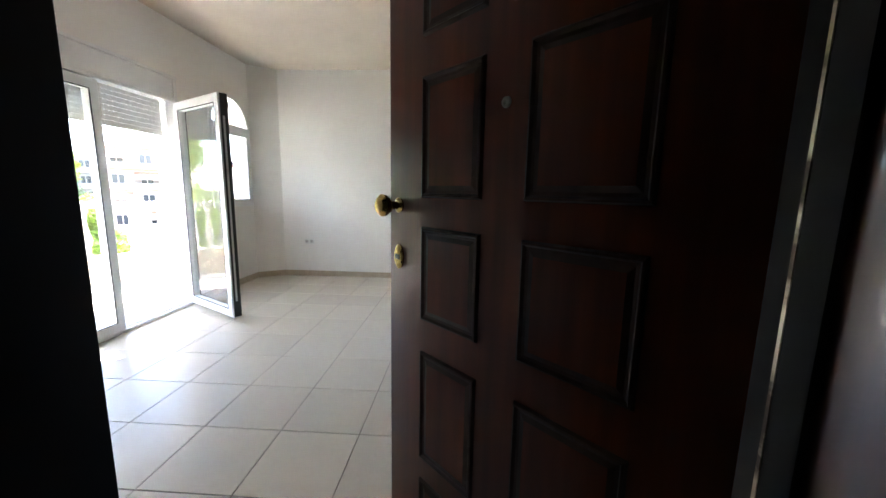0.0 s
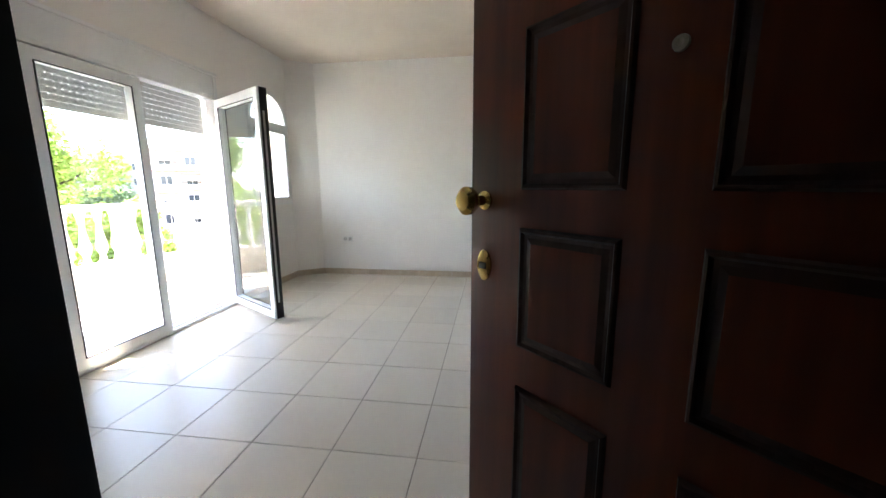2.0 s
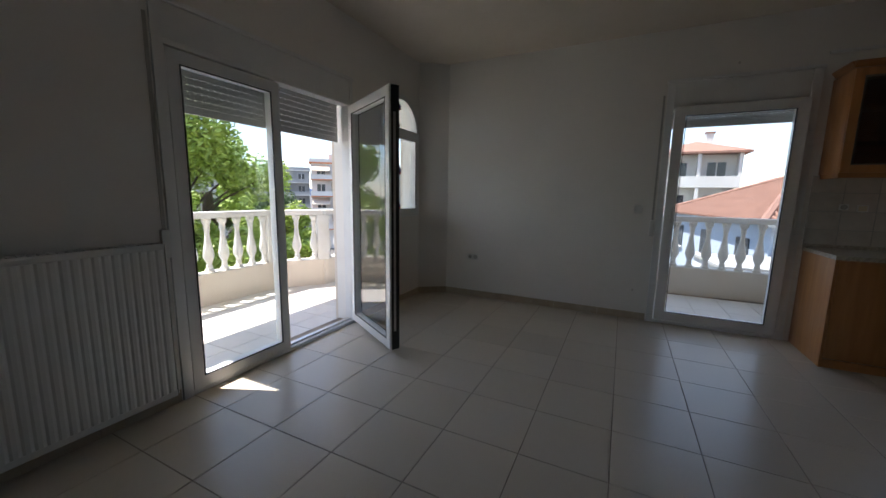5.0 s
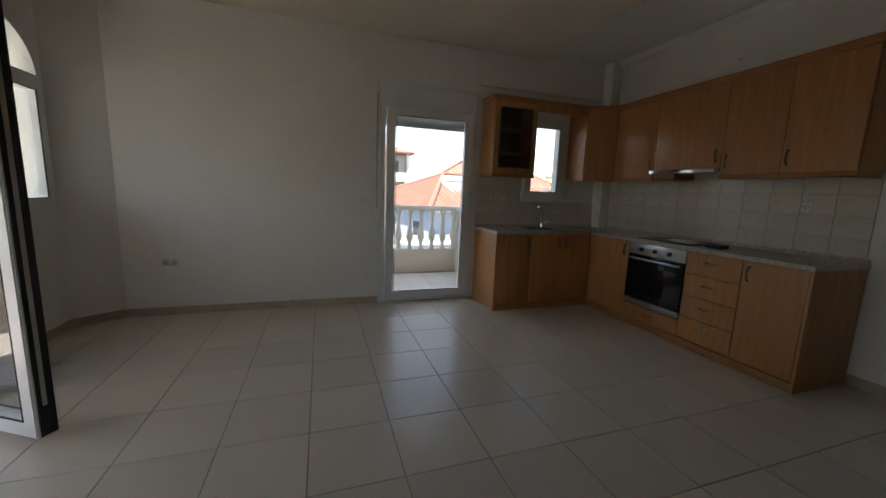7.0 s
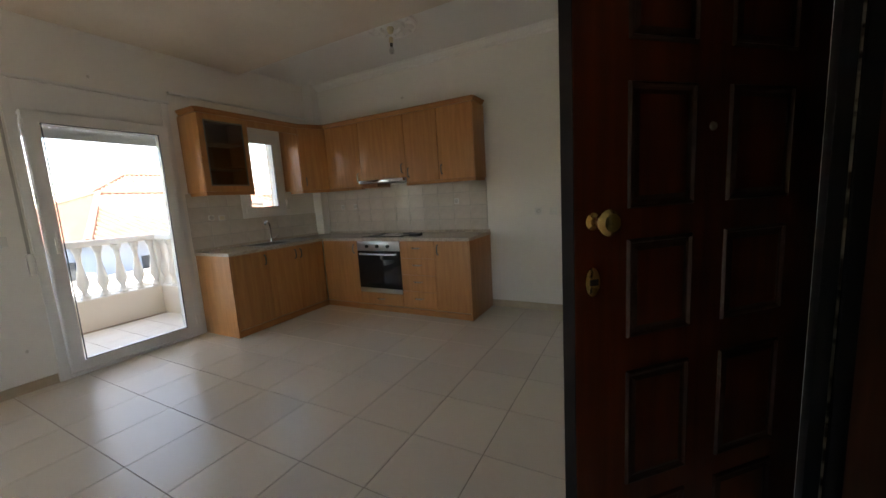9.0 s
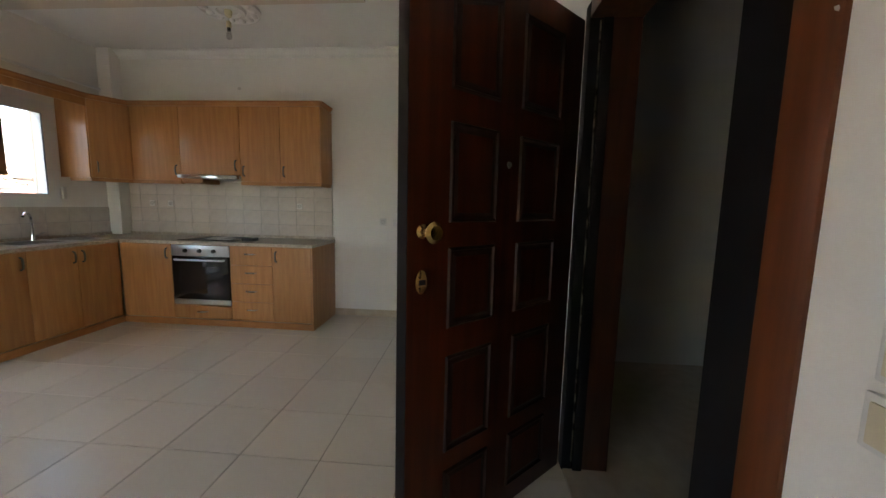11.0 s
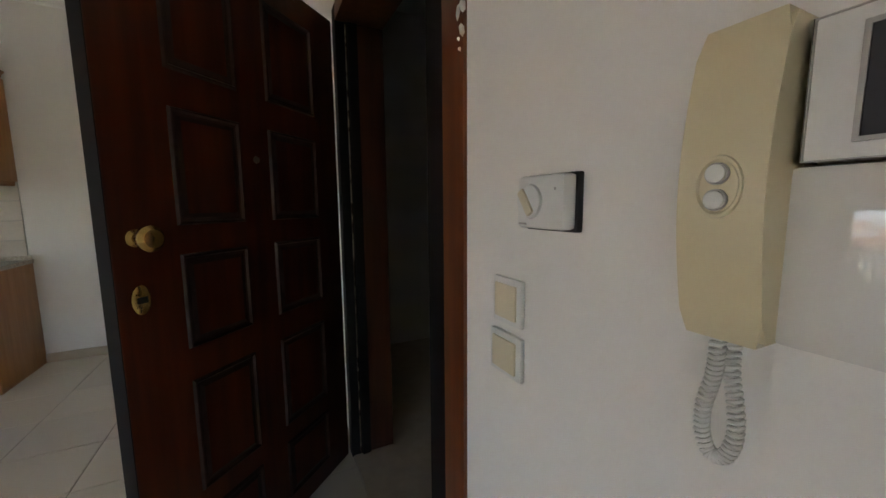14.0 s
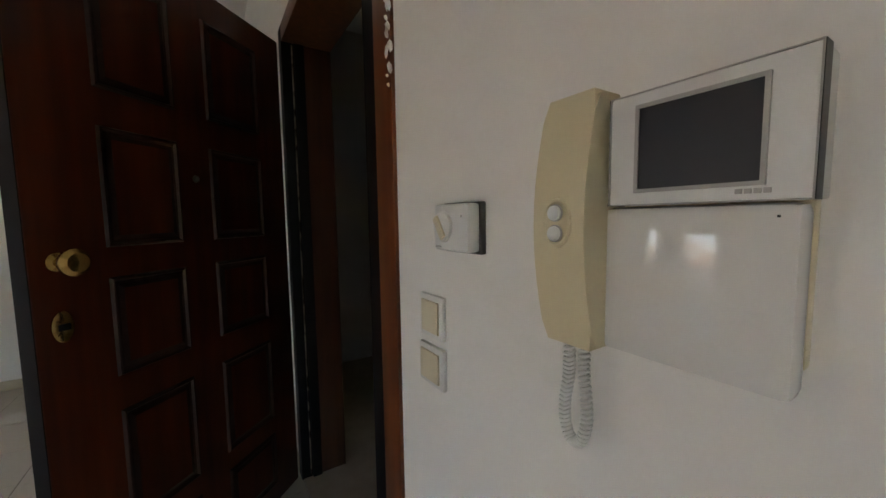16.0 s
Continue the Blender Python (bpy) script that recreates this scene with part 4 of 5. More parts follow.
# cooker hood
hd = thing("cooker_hood", "slim stainless steel pull-out cooker hood", "cooker hood")
bpart("front_strip", (UX - 0.06, 3.575, 1.462), (UX - 0.02, 4.21, 1.498), M_CHROME, hd, 0.006)
bpart("tray", (UX - 0.02, 3.58, 1.464), (EX - 0.02, 4.205, 1.494), M_STEEL, hd, 0.003)
bpart("filter_box", (UX + 0.0, 3.98, UB + 0.01), (EX - 0.05, 4.205, 1.462), M_BEECH2, hd, 0.003)


# ---- sockets, switches, lamp ----
def plate(name, label, x, y, z, w, h, face, n=1, cream=False, sock=False):
    """A wall plate of n parts; face gives the wall it sits on."""
    t = thing(name, label, "socket" if sock else "switch")
    turn = {"N": 0, "E": -90, "S": 180, "W": 90}[face]
    m = pose(x, y, z, 0, 0, turn)
    for k in range(n):
        o = (k - (n - 1) / 2) * w
        f = bpart("frame", (o - w / 2 + 0.001, -0.009, -h / 2), (o + w / 2 - 0.001, -0.0005, h / 2), M_WHITE, t, 0.003, m=m)
        if sock:
            bm = bmesh.new()
            lathe(bm, [(0.021, 0), (0.021, 0.003), (0.017, 0.003), (0.016, -0.004)], 20, m @ Matrix.Translation((o, -0.009, 0)) @ Matrix.Rotation(radians(90), 4, "X"))
            part("outlet", bm, M_GREY, f, smooth=True)
        else:
            bpart("rocker", (o - w * 0.36, -0.013, -h * 0.37), (o + w * 0.36, -0.009, h * 0.37), M_CREAM2 if cream else M_WHITE, f, 0.002, m=m)
    return t


plate("double_socket", "white double wall socket low on the wall", -1.848, NY, 0.492, 0.07, 0.075, "N", 2, sock=True)
plate("light_switch", "white light switch beside the kitchen door", -0.107, NY, 1.122, 0.075, 0.075, "N")
plate("wall_socket", "white wall socket beside the archway", EX, 2.176, 1.051, 0.075, 0.075, "E", sock=True)
plate("light_switch", "white light switch beside the archway", EX, 2.028, 1.048, 0.075, 0.075, "E")
plate("light_switch", "cream light switch on the hall end wall", 4.55, 1.75, 1.171, 0.075, 0.075, "E", cream=True)
plate("wall_socket", "white socket on the hall end wall", 4.55, 0.92, 0.495, 0.075, 0.06, "E", 2, sock=True)
plate("wall_socket", "white wall socket beside the radiator", WX, 1.345, 0.452, 0.08, 0.06, "W", sock=True)
for y, z, s, lab in ((3.10, 1.20, True, "old brown socket on the kitchen wall tiles"), (4.60, 1.20, True, "white socket on the kitchen wall tiles"), (4.82, 1.20, True, "old brown socket box on the kitchen wall tiles")):
    plate("wall_socket", lab, EX - 0.011, y, z, 0.06, 0.06, "E", sock=s)
plate("wall_socket", "grey socket on the tiles under the glass cabinet", 1.36, NY - 0.011, 1.185, 0.06, 0.05, "N", sock=True)
plate("light_switch", "cream switch on the tiles under the glass cabinet", 1.47, NY - 0.011, 1.175, 0.07, 0.055, "N", cream=True)

lampx, lampy = 2.05, 3.26
ros = thing("ceiling_rosette", "white plaster ceiling rosette with leaf relief", "ceiling rosette")
bm = bmesh.new()
lathe(bm, [(0.245, CZ), (0.245, CZ - 0.025), (0.225, CZ - 0.034), (0.21, CZ - 0.016), (0.17, CZ - 0.02), (0.135, CZ - 0.014), (0.125, CZ - 0.04), (0.09, CZ - 0.048), (0.075, CZ - 0.028), (0.04, CZ - 0.032), (0.005, CZ - 0.03)], 40, Matrix.Translation((lampx, lampy, 0)))
part("disc", bm, M_CEIL, ros, smooth=True)
for k in range(14):
    a = 2 * math.pi * k / 14
    bm = bmesh.new()
    bmesh.ops.create_icosphere(bm, subdivisions=2, radius=1, matrix=Matrix.Translation((lampx + 0.19 * math.cos(a), lampy + 0.19 * math.sin(a), CZ - 0.014)) @ Matrix.Rotation(a, 4, "Z") @ Matrix.Diagonal((0.042, 0.027, 0.026, 1)))
    part("leaf_relief", bm, M_CEIL, ros, smooth=True)
lamp = thing("pendant_lamp", "bare bulb in a cream holder on a short cable", "lamp")
bm = bmesh.new()
tube(bm, [(lampx, lampy, CZ - 0.03), (lampx + 0.003, lampy, CZ - 0.07), (lampx, lampy, 2.70)], 0.004, 6)
part("cable", bm, M_WHITE, lamp)
bm = bmesh.new()
lathe(bm, [(0.03, CZ - 0.03), (0.03, CZ - 0.05), (0.024, CZ - 0.075), (0.008, CZ - 0.085)], 18, Matrix.Translation((lampx, lampy, 0)))
part("ceiling_cup", bm, M_CREAM, lamp, smooth=True)
bm = bmesh.new()
lathe(bm, [(0.008, 2.71), (0.019, 2.70), (0.02, 2.665), (0.016, 2.655)], 16, Matrix.Translation((lampx, lampy, 0)))
part("holder", bm, M_CREAM, lamp, smooth=True)
bm = bmesh.new()
lathe(bm, [(0.014, 2.655), (0.014, 2.635), (0.010, 2.63)], 14, Matrix.Translation((lampx, lampy, 0)))
part("cap", bm, M_DARK, lamp, smooth=True)
bm = bmesh.new()
lathe(bm, [(0.013, 2.632), (0.02, 2.61), (0.023, 2.59), (0.018, 2.57), (0.004, 2.563)], 18, Matrix.Translation((lampx, lampy, 0)))
part("bulb", bm, M_BULB, lamp, smooth=True)

# ---- devices beside the entrance ----
th = thing("thermostat", "white square room thermostat with a cream dial", "thermostat")
bpart("back_plate", (-0.7305, SY, 1.206), (-0.642, SY + 0.010, 1.277), M_DARK, th, 0.002)
tb = bpart("cover", (-0.7285, SY + 0.008, 1.209), (-0.645, SY + 0.03, 1.275), M_WHITE, th, 0.006)
bm = bmesh.new()
lathe(bm, [(0.022, 0), (0.021, 0.004), (0.017, 0.006), (0.004, 0.006)], 24, Matrix.Translation((-0.672, SY + 0.03, 1.243)) @ Matrix.Rotation(radians(-90), 4, "X"))
part("dial", bm, M_WHITE, th, smooth=True)
bpart("pointer", (-0.006, 0, -0.018), (0.006, 0.006, 0.018), M_CREAM2, th, 0.003, m=pose(-0.671, SY + 0.034, 1.242, 0, 35, 0))
bpart("marking", (-0.665, SY + 0.0295, 1.2135), (-0.65, SY + 0.0306, 1.216), M_GREY, th)
bpart("marking", (-0.717, SY + 0.0295, 1.256), (-0.714, SY + 0.0306, 1.259), M_GREY, th)
plate("light_switch", "cream rocker light switch in a white frame", -0.595, SY, 1.093, 0.072, 0.072, "S", cream=True)
plate("light_switch", "cream rocker light switch, lower of a pair", -0.592, SY, 1.008, 0.08, 0.068, "S", cream=True)

ic = thing("intercom", "white video intercom with a grey screen and cream handset", "intercom")
bpart("wall_bracket", (-1.046, SY, 1.16), (-0.90, SY + 0.012, 1.34), M_CREAM, ic, 0.003)
ib = bpart("lower_panel", (-1.046, SY + 0.010, 1.145), (-0.925, SY + 0.034, 1.262), M_GLOSSW, ic, 0.006)
sb = bpart("screen_bezel", (-1.051, SY + 0.010, 1.2635), (-0.935, SY + 0.042, 1.3435), M_WHITE, ic, 0.002)
bpart("screen", (-1.029, SY + 0.0415, 1.2745), (-0.958, SY + 0.0432, 1.332), M_SCREEN, sb)
bm = bmesh.new()
ring(bm, "y", -1.0315, -0.9555, 1.272, 1.3345, 0.0026, SY + 0.0415, SY + 0.0445, 0)
part("screen_rim", bm, M_GREY, sb)
bm = bmesh.new()
ring(bm, "y", -1.0515, -0.9345, 1.263, 1.344, 0.0008, SY + 0.04, SY + 0.0426, 0)
part("edge_line", bm, M_GREY, sb)
# shadow on the bezel's sides, laid on as thin dark strips
bpart("side_strip", (-1.0519, SY + 0.030, 1.263), (-1.0512, SY + 0.0415, 1.344), M_DARK, sb, label="dark strip standing in for side shadow")
bpart("side_strip", (-0.9347, SY + 0.020, 1.263), (-0.9340, SY + 0.0425, 1.344), M_DARK, sb, label="dark strip standing in for side shadow")
for k in range(4):
    bpart("logo_bar", (-1.034 + 0.0045 * k, SY + 0.0418, 1.2675), (-1.0305 + 0.0045 * k, SY + 0.0428, 1.2705), M_GREY, sb)
bpart("microphone_hole", (-1.0365, SY + 0.0335, 1.2535), (-1.035, SY + 0.0346, 1.255), M_DARK, ib)
# handset: bowed profile, thick at the ends
bm = bmesh.new()
prof = []
for k in range(13):
    f = k / 12
    prof.append((SY + 0.048 + 0.016 * math.sin(math.pi * f), 1.143 + 0.213 * f))
back = [(SY + 0.014, 1.356), (SY + 0.014, 1.32), (SY + 0.024, 1.30), (SY + 0.024, 1.20), (SY + 0.014, 1.18), (SY + 0.014, 1.143)]
prism(bm, prof + back, "x", -0.928, -0.876)
bmesh.ops.bevel(bm, geom=[e for e in bm.edges if abs(e.verts[0].co.x - e.verts[1].co.x) < 1e-6], offset=0.004, segments=2, affect="EDGES")
hs = part("handset", bm, M_CREAM, ic, "aged cream handset", smooth=True)
bm = bmesh.new()
lathe(bm, [(0.016, 0), (0.0155, 0.002), (0.014, 0.002), (0.0125, 0.0004), (0.002, 0.0003)], 24, Matrix.Translation((-0.902, SY + 0.0635, 1.25)) @ Matrix.Rotation(radians(-90), 4, "X") @ Matrix.Diagonal((0.92, 1.3, 1, 1)))
dial = part("button_recess", bm, M_CREAM, hs, smooth=True)
for dz in (-0.0085, 0.0085):
    bm = bmesh.new()
    lathe(bm, [(0.0072, 0), (0.0072, 0.0018), (0.0066, 0.0018), (0.0064, 0.0012)], 20, Matrix.Translation((-0.902, SY + 0.0652, 1.25 + dz)) @ Matrix.Rotation(radians(-90), 4, "X"))
    part("button_ring", bm, M_GREY, dial, smooth=True)
    bm = bmesh.new()
    lathe(bm, [(0.0062, 0), (0.006, 0.003), (0.005, 0.0036), (0.001, 0.0036)], 16, Matrix.Translation((-0.902, SY + 0.066, 1.25 + dz)) @ Matrix.Rotation(radians(-90), 4, "X"))
    part("button", bm, M_WHITE, dial, smooth=True)
bm = bmesh.new()
CORD = [Vector(p) for p in ((0, 0.042, 1.150), (0.001, 0.040, 1.128), (0.004, 0.037, 1.108), (0.010, 0.034, 1.084), (0.011, 0.032, 1.062), (0.005, 0.031, 1.046), (-0.005, 0.030, 1.048), (-0.010, 0.029, 1.066), (-0.008, 0.027, 1.088), (-0.002, 0.023, 1.110), (0.001, 0.018, 1.132), (0.001, 0.014, 1.156))]


def along(f):
    """A smooth line through the hanging loop of the cord."""
    k = min(int(f * (len(CORD) - 1)), len(CORD) - 2)
    g = f * (len(CORD) - 1) - k
    p0, p1, p2, p3 = CORD[max(k - 1, 0)], CORD[k], CORD[k + 1], CORD[min(k + 2, len(CORD) - 1)]
    return 0.5 * (2 * p1 + (p2 - p0) * g + (2 * p0 - 5 * p1 + 4 * p2 - p3) * g * g + (3 * p1 - p0 - 3 * p2 + p3) * g ** 3)


turns, path, base = 52, [], Vector((-0.899, SY, 0))
for k in range(turns * 10 + 1):
    f = k / (turns * 10)
    a = 2 * math.pi * f * turns
    way_ = (along(min(f + 0.01, 1)) - along(max(f - 0.01, 0))).normalized()
    u = way_.cross(Vector((0, 1, 0))).normalized()
    path.append(base + along(f) + 0.0044 * (math.cos(a) * u + math.sin(a) * way_.cross(u)))
tube(bm, path, 0.0017, 6)
part("coiled_cord", bm, M_WHITE, ic, "white coiled cord", smooth=True)

# ---- inner hall doors ----
for name, x0, x1, y, s, label in (("door_3", 3.42, 4.24, 1.97, 1, "dark brown hall door in a dark wooden frame"), ("door_4", 3.6, 4.42, 0.68, -1, "dark brown hall door in a dark wooden frame")):
    dd = thing(name, label, "door", kind="structure")
    for a, b, c, e in ((x0, x0 + 0.05, 0, 2.08), (x1 - 0.05, x1, 0, 2.08), (x0 + 0.05, x1 - 0.05, 2.03, 2.08)):
        bpart("jamb", (a, min(y, y + s * 0.1), c), (b, max(y, y + s * 0.1), e), M_FRAME, dd, 0.003)
    for a, b, c, e in ((x0 - 0.06, x0 + 0.02, 0, 2.13), (x1 - 0.02, x1 + 0.06, 0, 2.13), (x0 + 0.02, x1 - 0.02, 2.05, 2.13)):
        bpart("architrave", (a, min(y, y - s * 0.022), c), (b, max(y, y - s * 0.022), e), M_MAHOG2, dd, 0.004)
    bpart("leaf", (x0 + 0.052, min(y + s * 0.04, y + s * 0.08), 0.008), (x1 - 0.052, max(y + s * 0.04, y + s * 0.08), 2.028), M_MAHOG2, dd, 0.003)
    bm = bmesh.new()
    hx_ = x0 + 0.11
    tube(bm, [(hx_, y + s * 0.04, 1.0), (hx_, y - s * 0.01, 1.0), (hx_ + 0.1, y - s * 0.012, 1.0)], 0.009, 8)
    part("door_handle", bm, M_BRASS, dd, "brass lever handle", smooth=True)


# ---- balcony ----
BF, CU, RB, RT = -0.05, 0.305, 0.93, 1.0
bal = struct(bpart("floor_balcony", (-4.6, -1.6, -0.25), (1.75, 7.15, BF - 0.004), M_GROUT), "pale tiled balcony floor", "floor")
struct(bpart("ceiling_balcony", (-4.55, 2.07, 2.75), (1.9, 7.2, 2.95), M_STUCCO), "cream balcony slab of the storey above", "ceiling")
bm = bmesh.new()
for lo, hi in (((-2.75, -1.6, -8), (WX - TH, BD[0], 3.2)), ((-2.75, BD[0], 2.235), (WX - TH, BD[1], 3.2)), ((-2.75, BD[1], -8), (WX - TH, AW[0], 3.2)), ((-2.75, AW[0], -8), (WX - TH, AW[1], AW[2])), ((-2.75, AW[1], -8), (WX - TH, NY + TH, 3.2))):
    box(bm, lo, hi)
prism(bm, arch_pts(ac, ar, AW[3], 3.2, ar), "x", -2.75, WX - TH)
for lo, hi in (((-2.75, NY + TH, -8), (KD[0], NY + TH + 0.03, 3.2)), ((KD[0], NY + TH, 2.31), (KD[1], NY + TH + 0.03, 3.2)), ((KD[1], NY + TH, -8), (KW[0], NY + TH + 0.03, 3.2)), ((KW[0], NY + TH, -8), (KW[1], NY + TH + 0.03, KW[2])), ((KW[0], NY + TH, KW[3]), (KW[1], NY + TH + 0.03, 3.2)), ((KW[1], NY + TH, -8), (5.0, NY + TH + 0.03, 3.2))):
    box(bm, lo, hi)
struct(part("wall_facade", bm, M_STUCCO), "cream rendered outer wall round the openings", "wall")

LINE = [(-4.45, -1.5), (-4.45, 4.45), (-4.05, 5.0), (-4.05, 7.0), (1.62, 7.0), (1.62, NY + TH + 0.03)]
PROF = [(0.048, 0), (0.05, 0.03), (0.04, 0.035), (0.03, 0.055), (0.036, 0.07), (0.026, 0.085), (0.03, 0.11), (0.055, 0.17), (0.058, 0.21), (0.046, 0.28), (0.031, 0.37), (0.024, 0.45), (0.028, 0.50), (0.036, 0.515), (0.028, 0.53), (0.036, 0.555), (0.048, 0.575), (0.05, 0.625)]
bm = bmesh.new()
lathe(bm, PROF, 14)
bmesh.ops.recalc_face_normals(bm, faces=bm.faces[:])
bal_mesh = bpy.data.meshes.new("baluster")
bm.to_mesh(bal_mesh)
bm.free()
bal_mesh.materials.append(M_BALUS)
for p in bal_mesh.polygons:
    p.use_smooth = True
for k in range(len(LINE) - 1):
    a, b = Vector((*LINE[k], 0)), Vector((*LINE[k + 1], 0))
    d = b - a
    m = Matrix.Translation(a) @ Matrix.Rotation(math.atan2(d.y, d.x), 4, "Z")
    bt = thing("balustrade", "white cast balusters and rail on a cream parapet kerb", "balustrade", "balcony balustrades", at=m)
    bpart("kerb", (-0.06, -0.08, BF - 0.2), (d.length + 0.06, 0.08, CU), M_STUCCO, bt, 0.004)
    bpart("rail", (-0.05, -0.075, RB), (d.length + 0.05, 0.075, RT), M_BALUS, bt, 0.012)
    bpart("bottom_strip", (-0.04, -0.07, CU + 0.001), (d.length + 0.04, 0.07, CU + 0.012), M_BALUS, bt, 0.002)
    n = max(1, int((d.length - 0.1) / 0.175))
    for j in range(n):
        o = new("baluster", bal_mesh)
        o.parent = bt
        o.location = ((j + 0.5) * d.length / n, 0, CU + 0.006)
    bpart("pedestal", (d.length - 0.075, -0.077, CU), (d.length + 0.075, 0.077, RB + 0.002), M_BALUS, bt, 0.006)

# ---- surroundings ----
M_GROUND = material("ground_asphalt", (0.07, 0.068, 0.064), 0.9, second=(0.12, 0.11, 0.095), scale=0.15)
M_LEAF = material("leaf_green", (0.38, 0.47, 0.09), 0.5, second=(0.26, 0.36, 0.06), scale=1.2, vary=0.1)
M_LEAF2 = material("leaf_dark", (0.09, 0.15, 0.035), 0.55, second=(0.055, 0.095, 0.022), scale=1.0, vary=0.1)
M_BARK = material("bark", (0.10, 0.07, 0.05), 0.9, second=(0.06, 0.04, 0.03), scale=8, stretch=(4, 4, 1))
M_HWALL = material("white_render", (0.66, 0.64, 0.60), 0.85, second=(0.58, 0.56, 0.52), scale=0.6)
M_HBLUE = material("pale_blue_render", (0.40, 0.46, 0.54), 0.85, second=(0.36, 0.42, 0.50), scale=0.6)
M_HGREY = material("grey_render", (0.36, 0.36, 0.35), 0.85, second=(0.30, 0.30, 0.29), scale=0.6)
M_HORANGE = material("orange_trim", (0.55, 0.22, 0.10), 0.8)
M_ROOF = material("terracotta", (0.30, 0.165, 0.12), 0.85, second=(0.21, 0.11, 0.08), scale=3, vary=0.12)
M_AWN = material("beige_awning", (0.62, 0.52, 0.40), 0.8)
M_WIN = material("far_window", (0.05, 0.06, 0.07), 0.15)
# the blue haze of distance is put into the hills' base colour
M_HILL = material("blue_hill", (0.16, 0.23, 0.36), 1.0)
M_PANEL = material("solar_panel", (0.30, 0.34, 0.40), 0.12)
GZ = -9.0
bm = bmesh.new()
box(bm, (-1500, -1500, GZ - 0.5), (1500, 1500, GZ))
struct(part("ground", bm, M_GROUND), "grey street ground far below the balcony", "ground")


def leaf_cloud(name, clumps, count, size, mat, parent, seed):
    """A crown of small leaf blades gathered in clumps."""
    rg = random.Random(seed)
    verts, faces = [], []
    for _ in range(count):
        cx, cy, cz, r = clumps[rg.randrange(len(clumps))]
        d = Vector((rg.gauss(0, 1), rg.gauss(0, 1), rg.gauss(0, 0.7))).normalized() * r * rg.random() ** 0.45
        p = Vector((cx, cy, cz)) + d
        u = Vector((rg.gauss(0, 1), rg.gauss(0, 1), rg.gauss(0, 0.5))).normalized()
        v = u.orthogonal().normalized()
        w = u.cross(v)
        v = (v * math.cos(6 * rg.random()) + w * math.sin(6 * rg.random())).normalized()
        s = size * rg.uniform(0.6, 1.3)
        i = len(verts)
        verts += [p - u * s, p + v * s * 0.35, p + u * s, p - v * s * 0.35]
        faces.append((i, i + 1, i + 2, i + 3))
    me = bpy.data.meshes.new(name)
    me.from_pydata([tuple(v) for v in verts], [], faces)
    me.materials.append(mat)
    ob = new(name, me)
    ob.parent = parent
    return ob


def tree(x, y, top, width, label, mat, count, size, seed, clump_n=26):
    rg = random.Random(seed)
    t = thing("tree", label, "tree")
    bm = bmesh.new()
    tube(bm, [(x, y, GZ), (x + 0.1, y + 0.1, GZ + 2), (x, y + 0.2, (GZ + top) / 2), (x - 0.1, y, top - 1)], 0.2, 8)
    part("trunk", bm, M_BARK, t)
    clumps = []
    for k in range(clump_n):
        a, h = rg.uniform(0, 6.28), rg.random()
        rr = width * math.sin(math.pi * (0.15 + 0.75 * h)) * rg.uniform(0.45, 1.0)
        z = GZ + 3 + (top - GZ - 3.6) * h
        c = (x + rr * math.cos(a), y + rr * math.sin(a), z, rg.uniform(0.4, 1.0) * width * 0.27)
        clumps.append(c)
        bm = bmesh.new()
        tube(bm, [(x, y, max(GZ + 2, z - 1.8)), ((x + c[0]) / 2, (y + c[1]) / 2, z - 0.7), c[:3]], 0.03, 5)
        part("limb", bm, M_BARK, t)
    leaf_cloud("crown", clumps, count, size, mat, t, seed + 1)
    return t


tree(-11.5, 7.0, 4.3, 3.4, "tall bright green leafy tree beyond the balcony", M_LEAF, 115000, 0.09, 3, 70)
tree(-13.0, 12.0, 1.0, 2.6, "green leafy tree beside the taller one", M_LEAF, 26000, 0.095, 11, 40)
tree(-18, 15.5, 1.2, 3.0, "dark green tree in front of the apartment blocks", M_LEAF2, 26000, 0.10, 17, 40)
tree(-13.5, 21.5, 0.2, 2.6, "dark green tree below the balcony rail", M_LEAF2, 16000, 0.11, 23)
tree(-19, 15, 2.0, 3.2, "dark green tree in the street", M_LEAF2, 20000, 0.11, 29)
tree(-9.0, 14, -0.4, 2.2, "green tree seen between the balusters", M_LEAF, 16000, 0.09, 31)
tree(-9.5, 9.5, 0.3, 2.2, "green tree just below the balcony", M_LEAF, 18000, 0.085, 37)
tree(-10.5, 5.6, 1.7, 3.3, "broad green tree filling the space above the balcony rail", M_LEAF, 50000, 0.085, 47, 46)
tree(-14.5, 9.8, 2.2, 3.0, "green leafy tree behind the tall one", M_LEAF, 34000, 0.09, 53, 40)
tree(-14, 27, 0.6, 2.6, "green tree beyond the balcony corner", M_LEAF2, 14000, 0.11, 41)


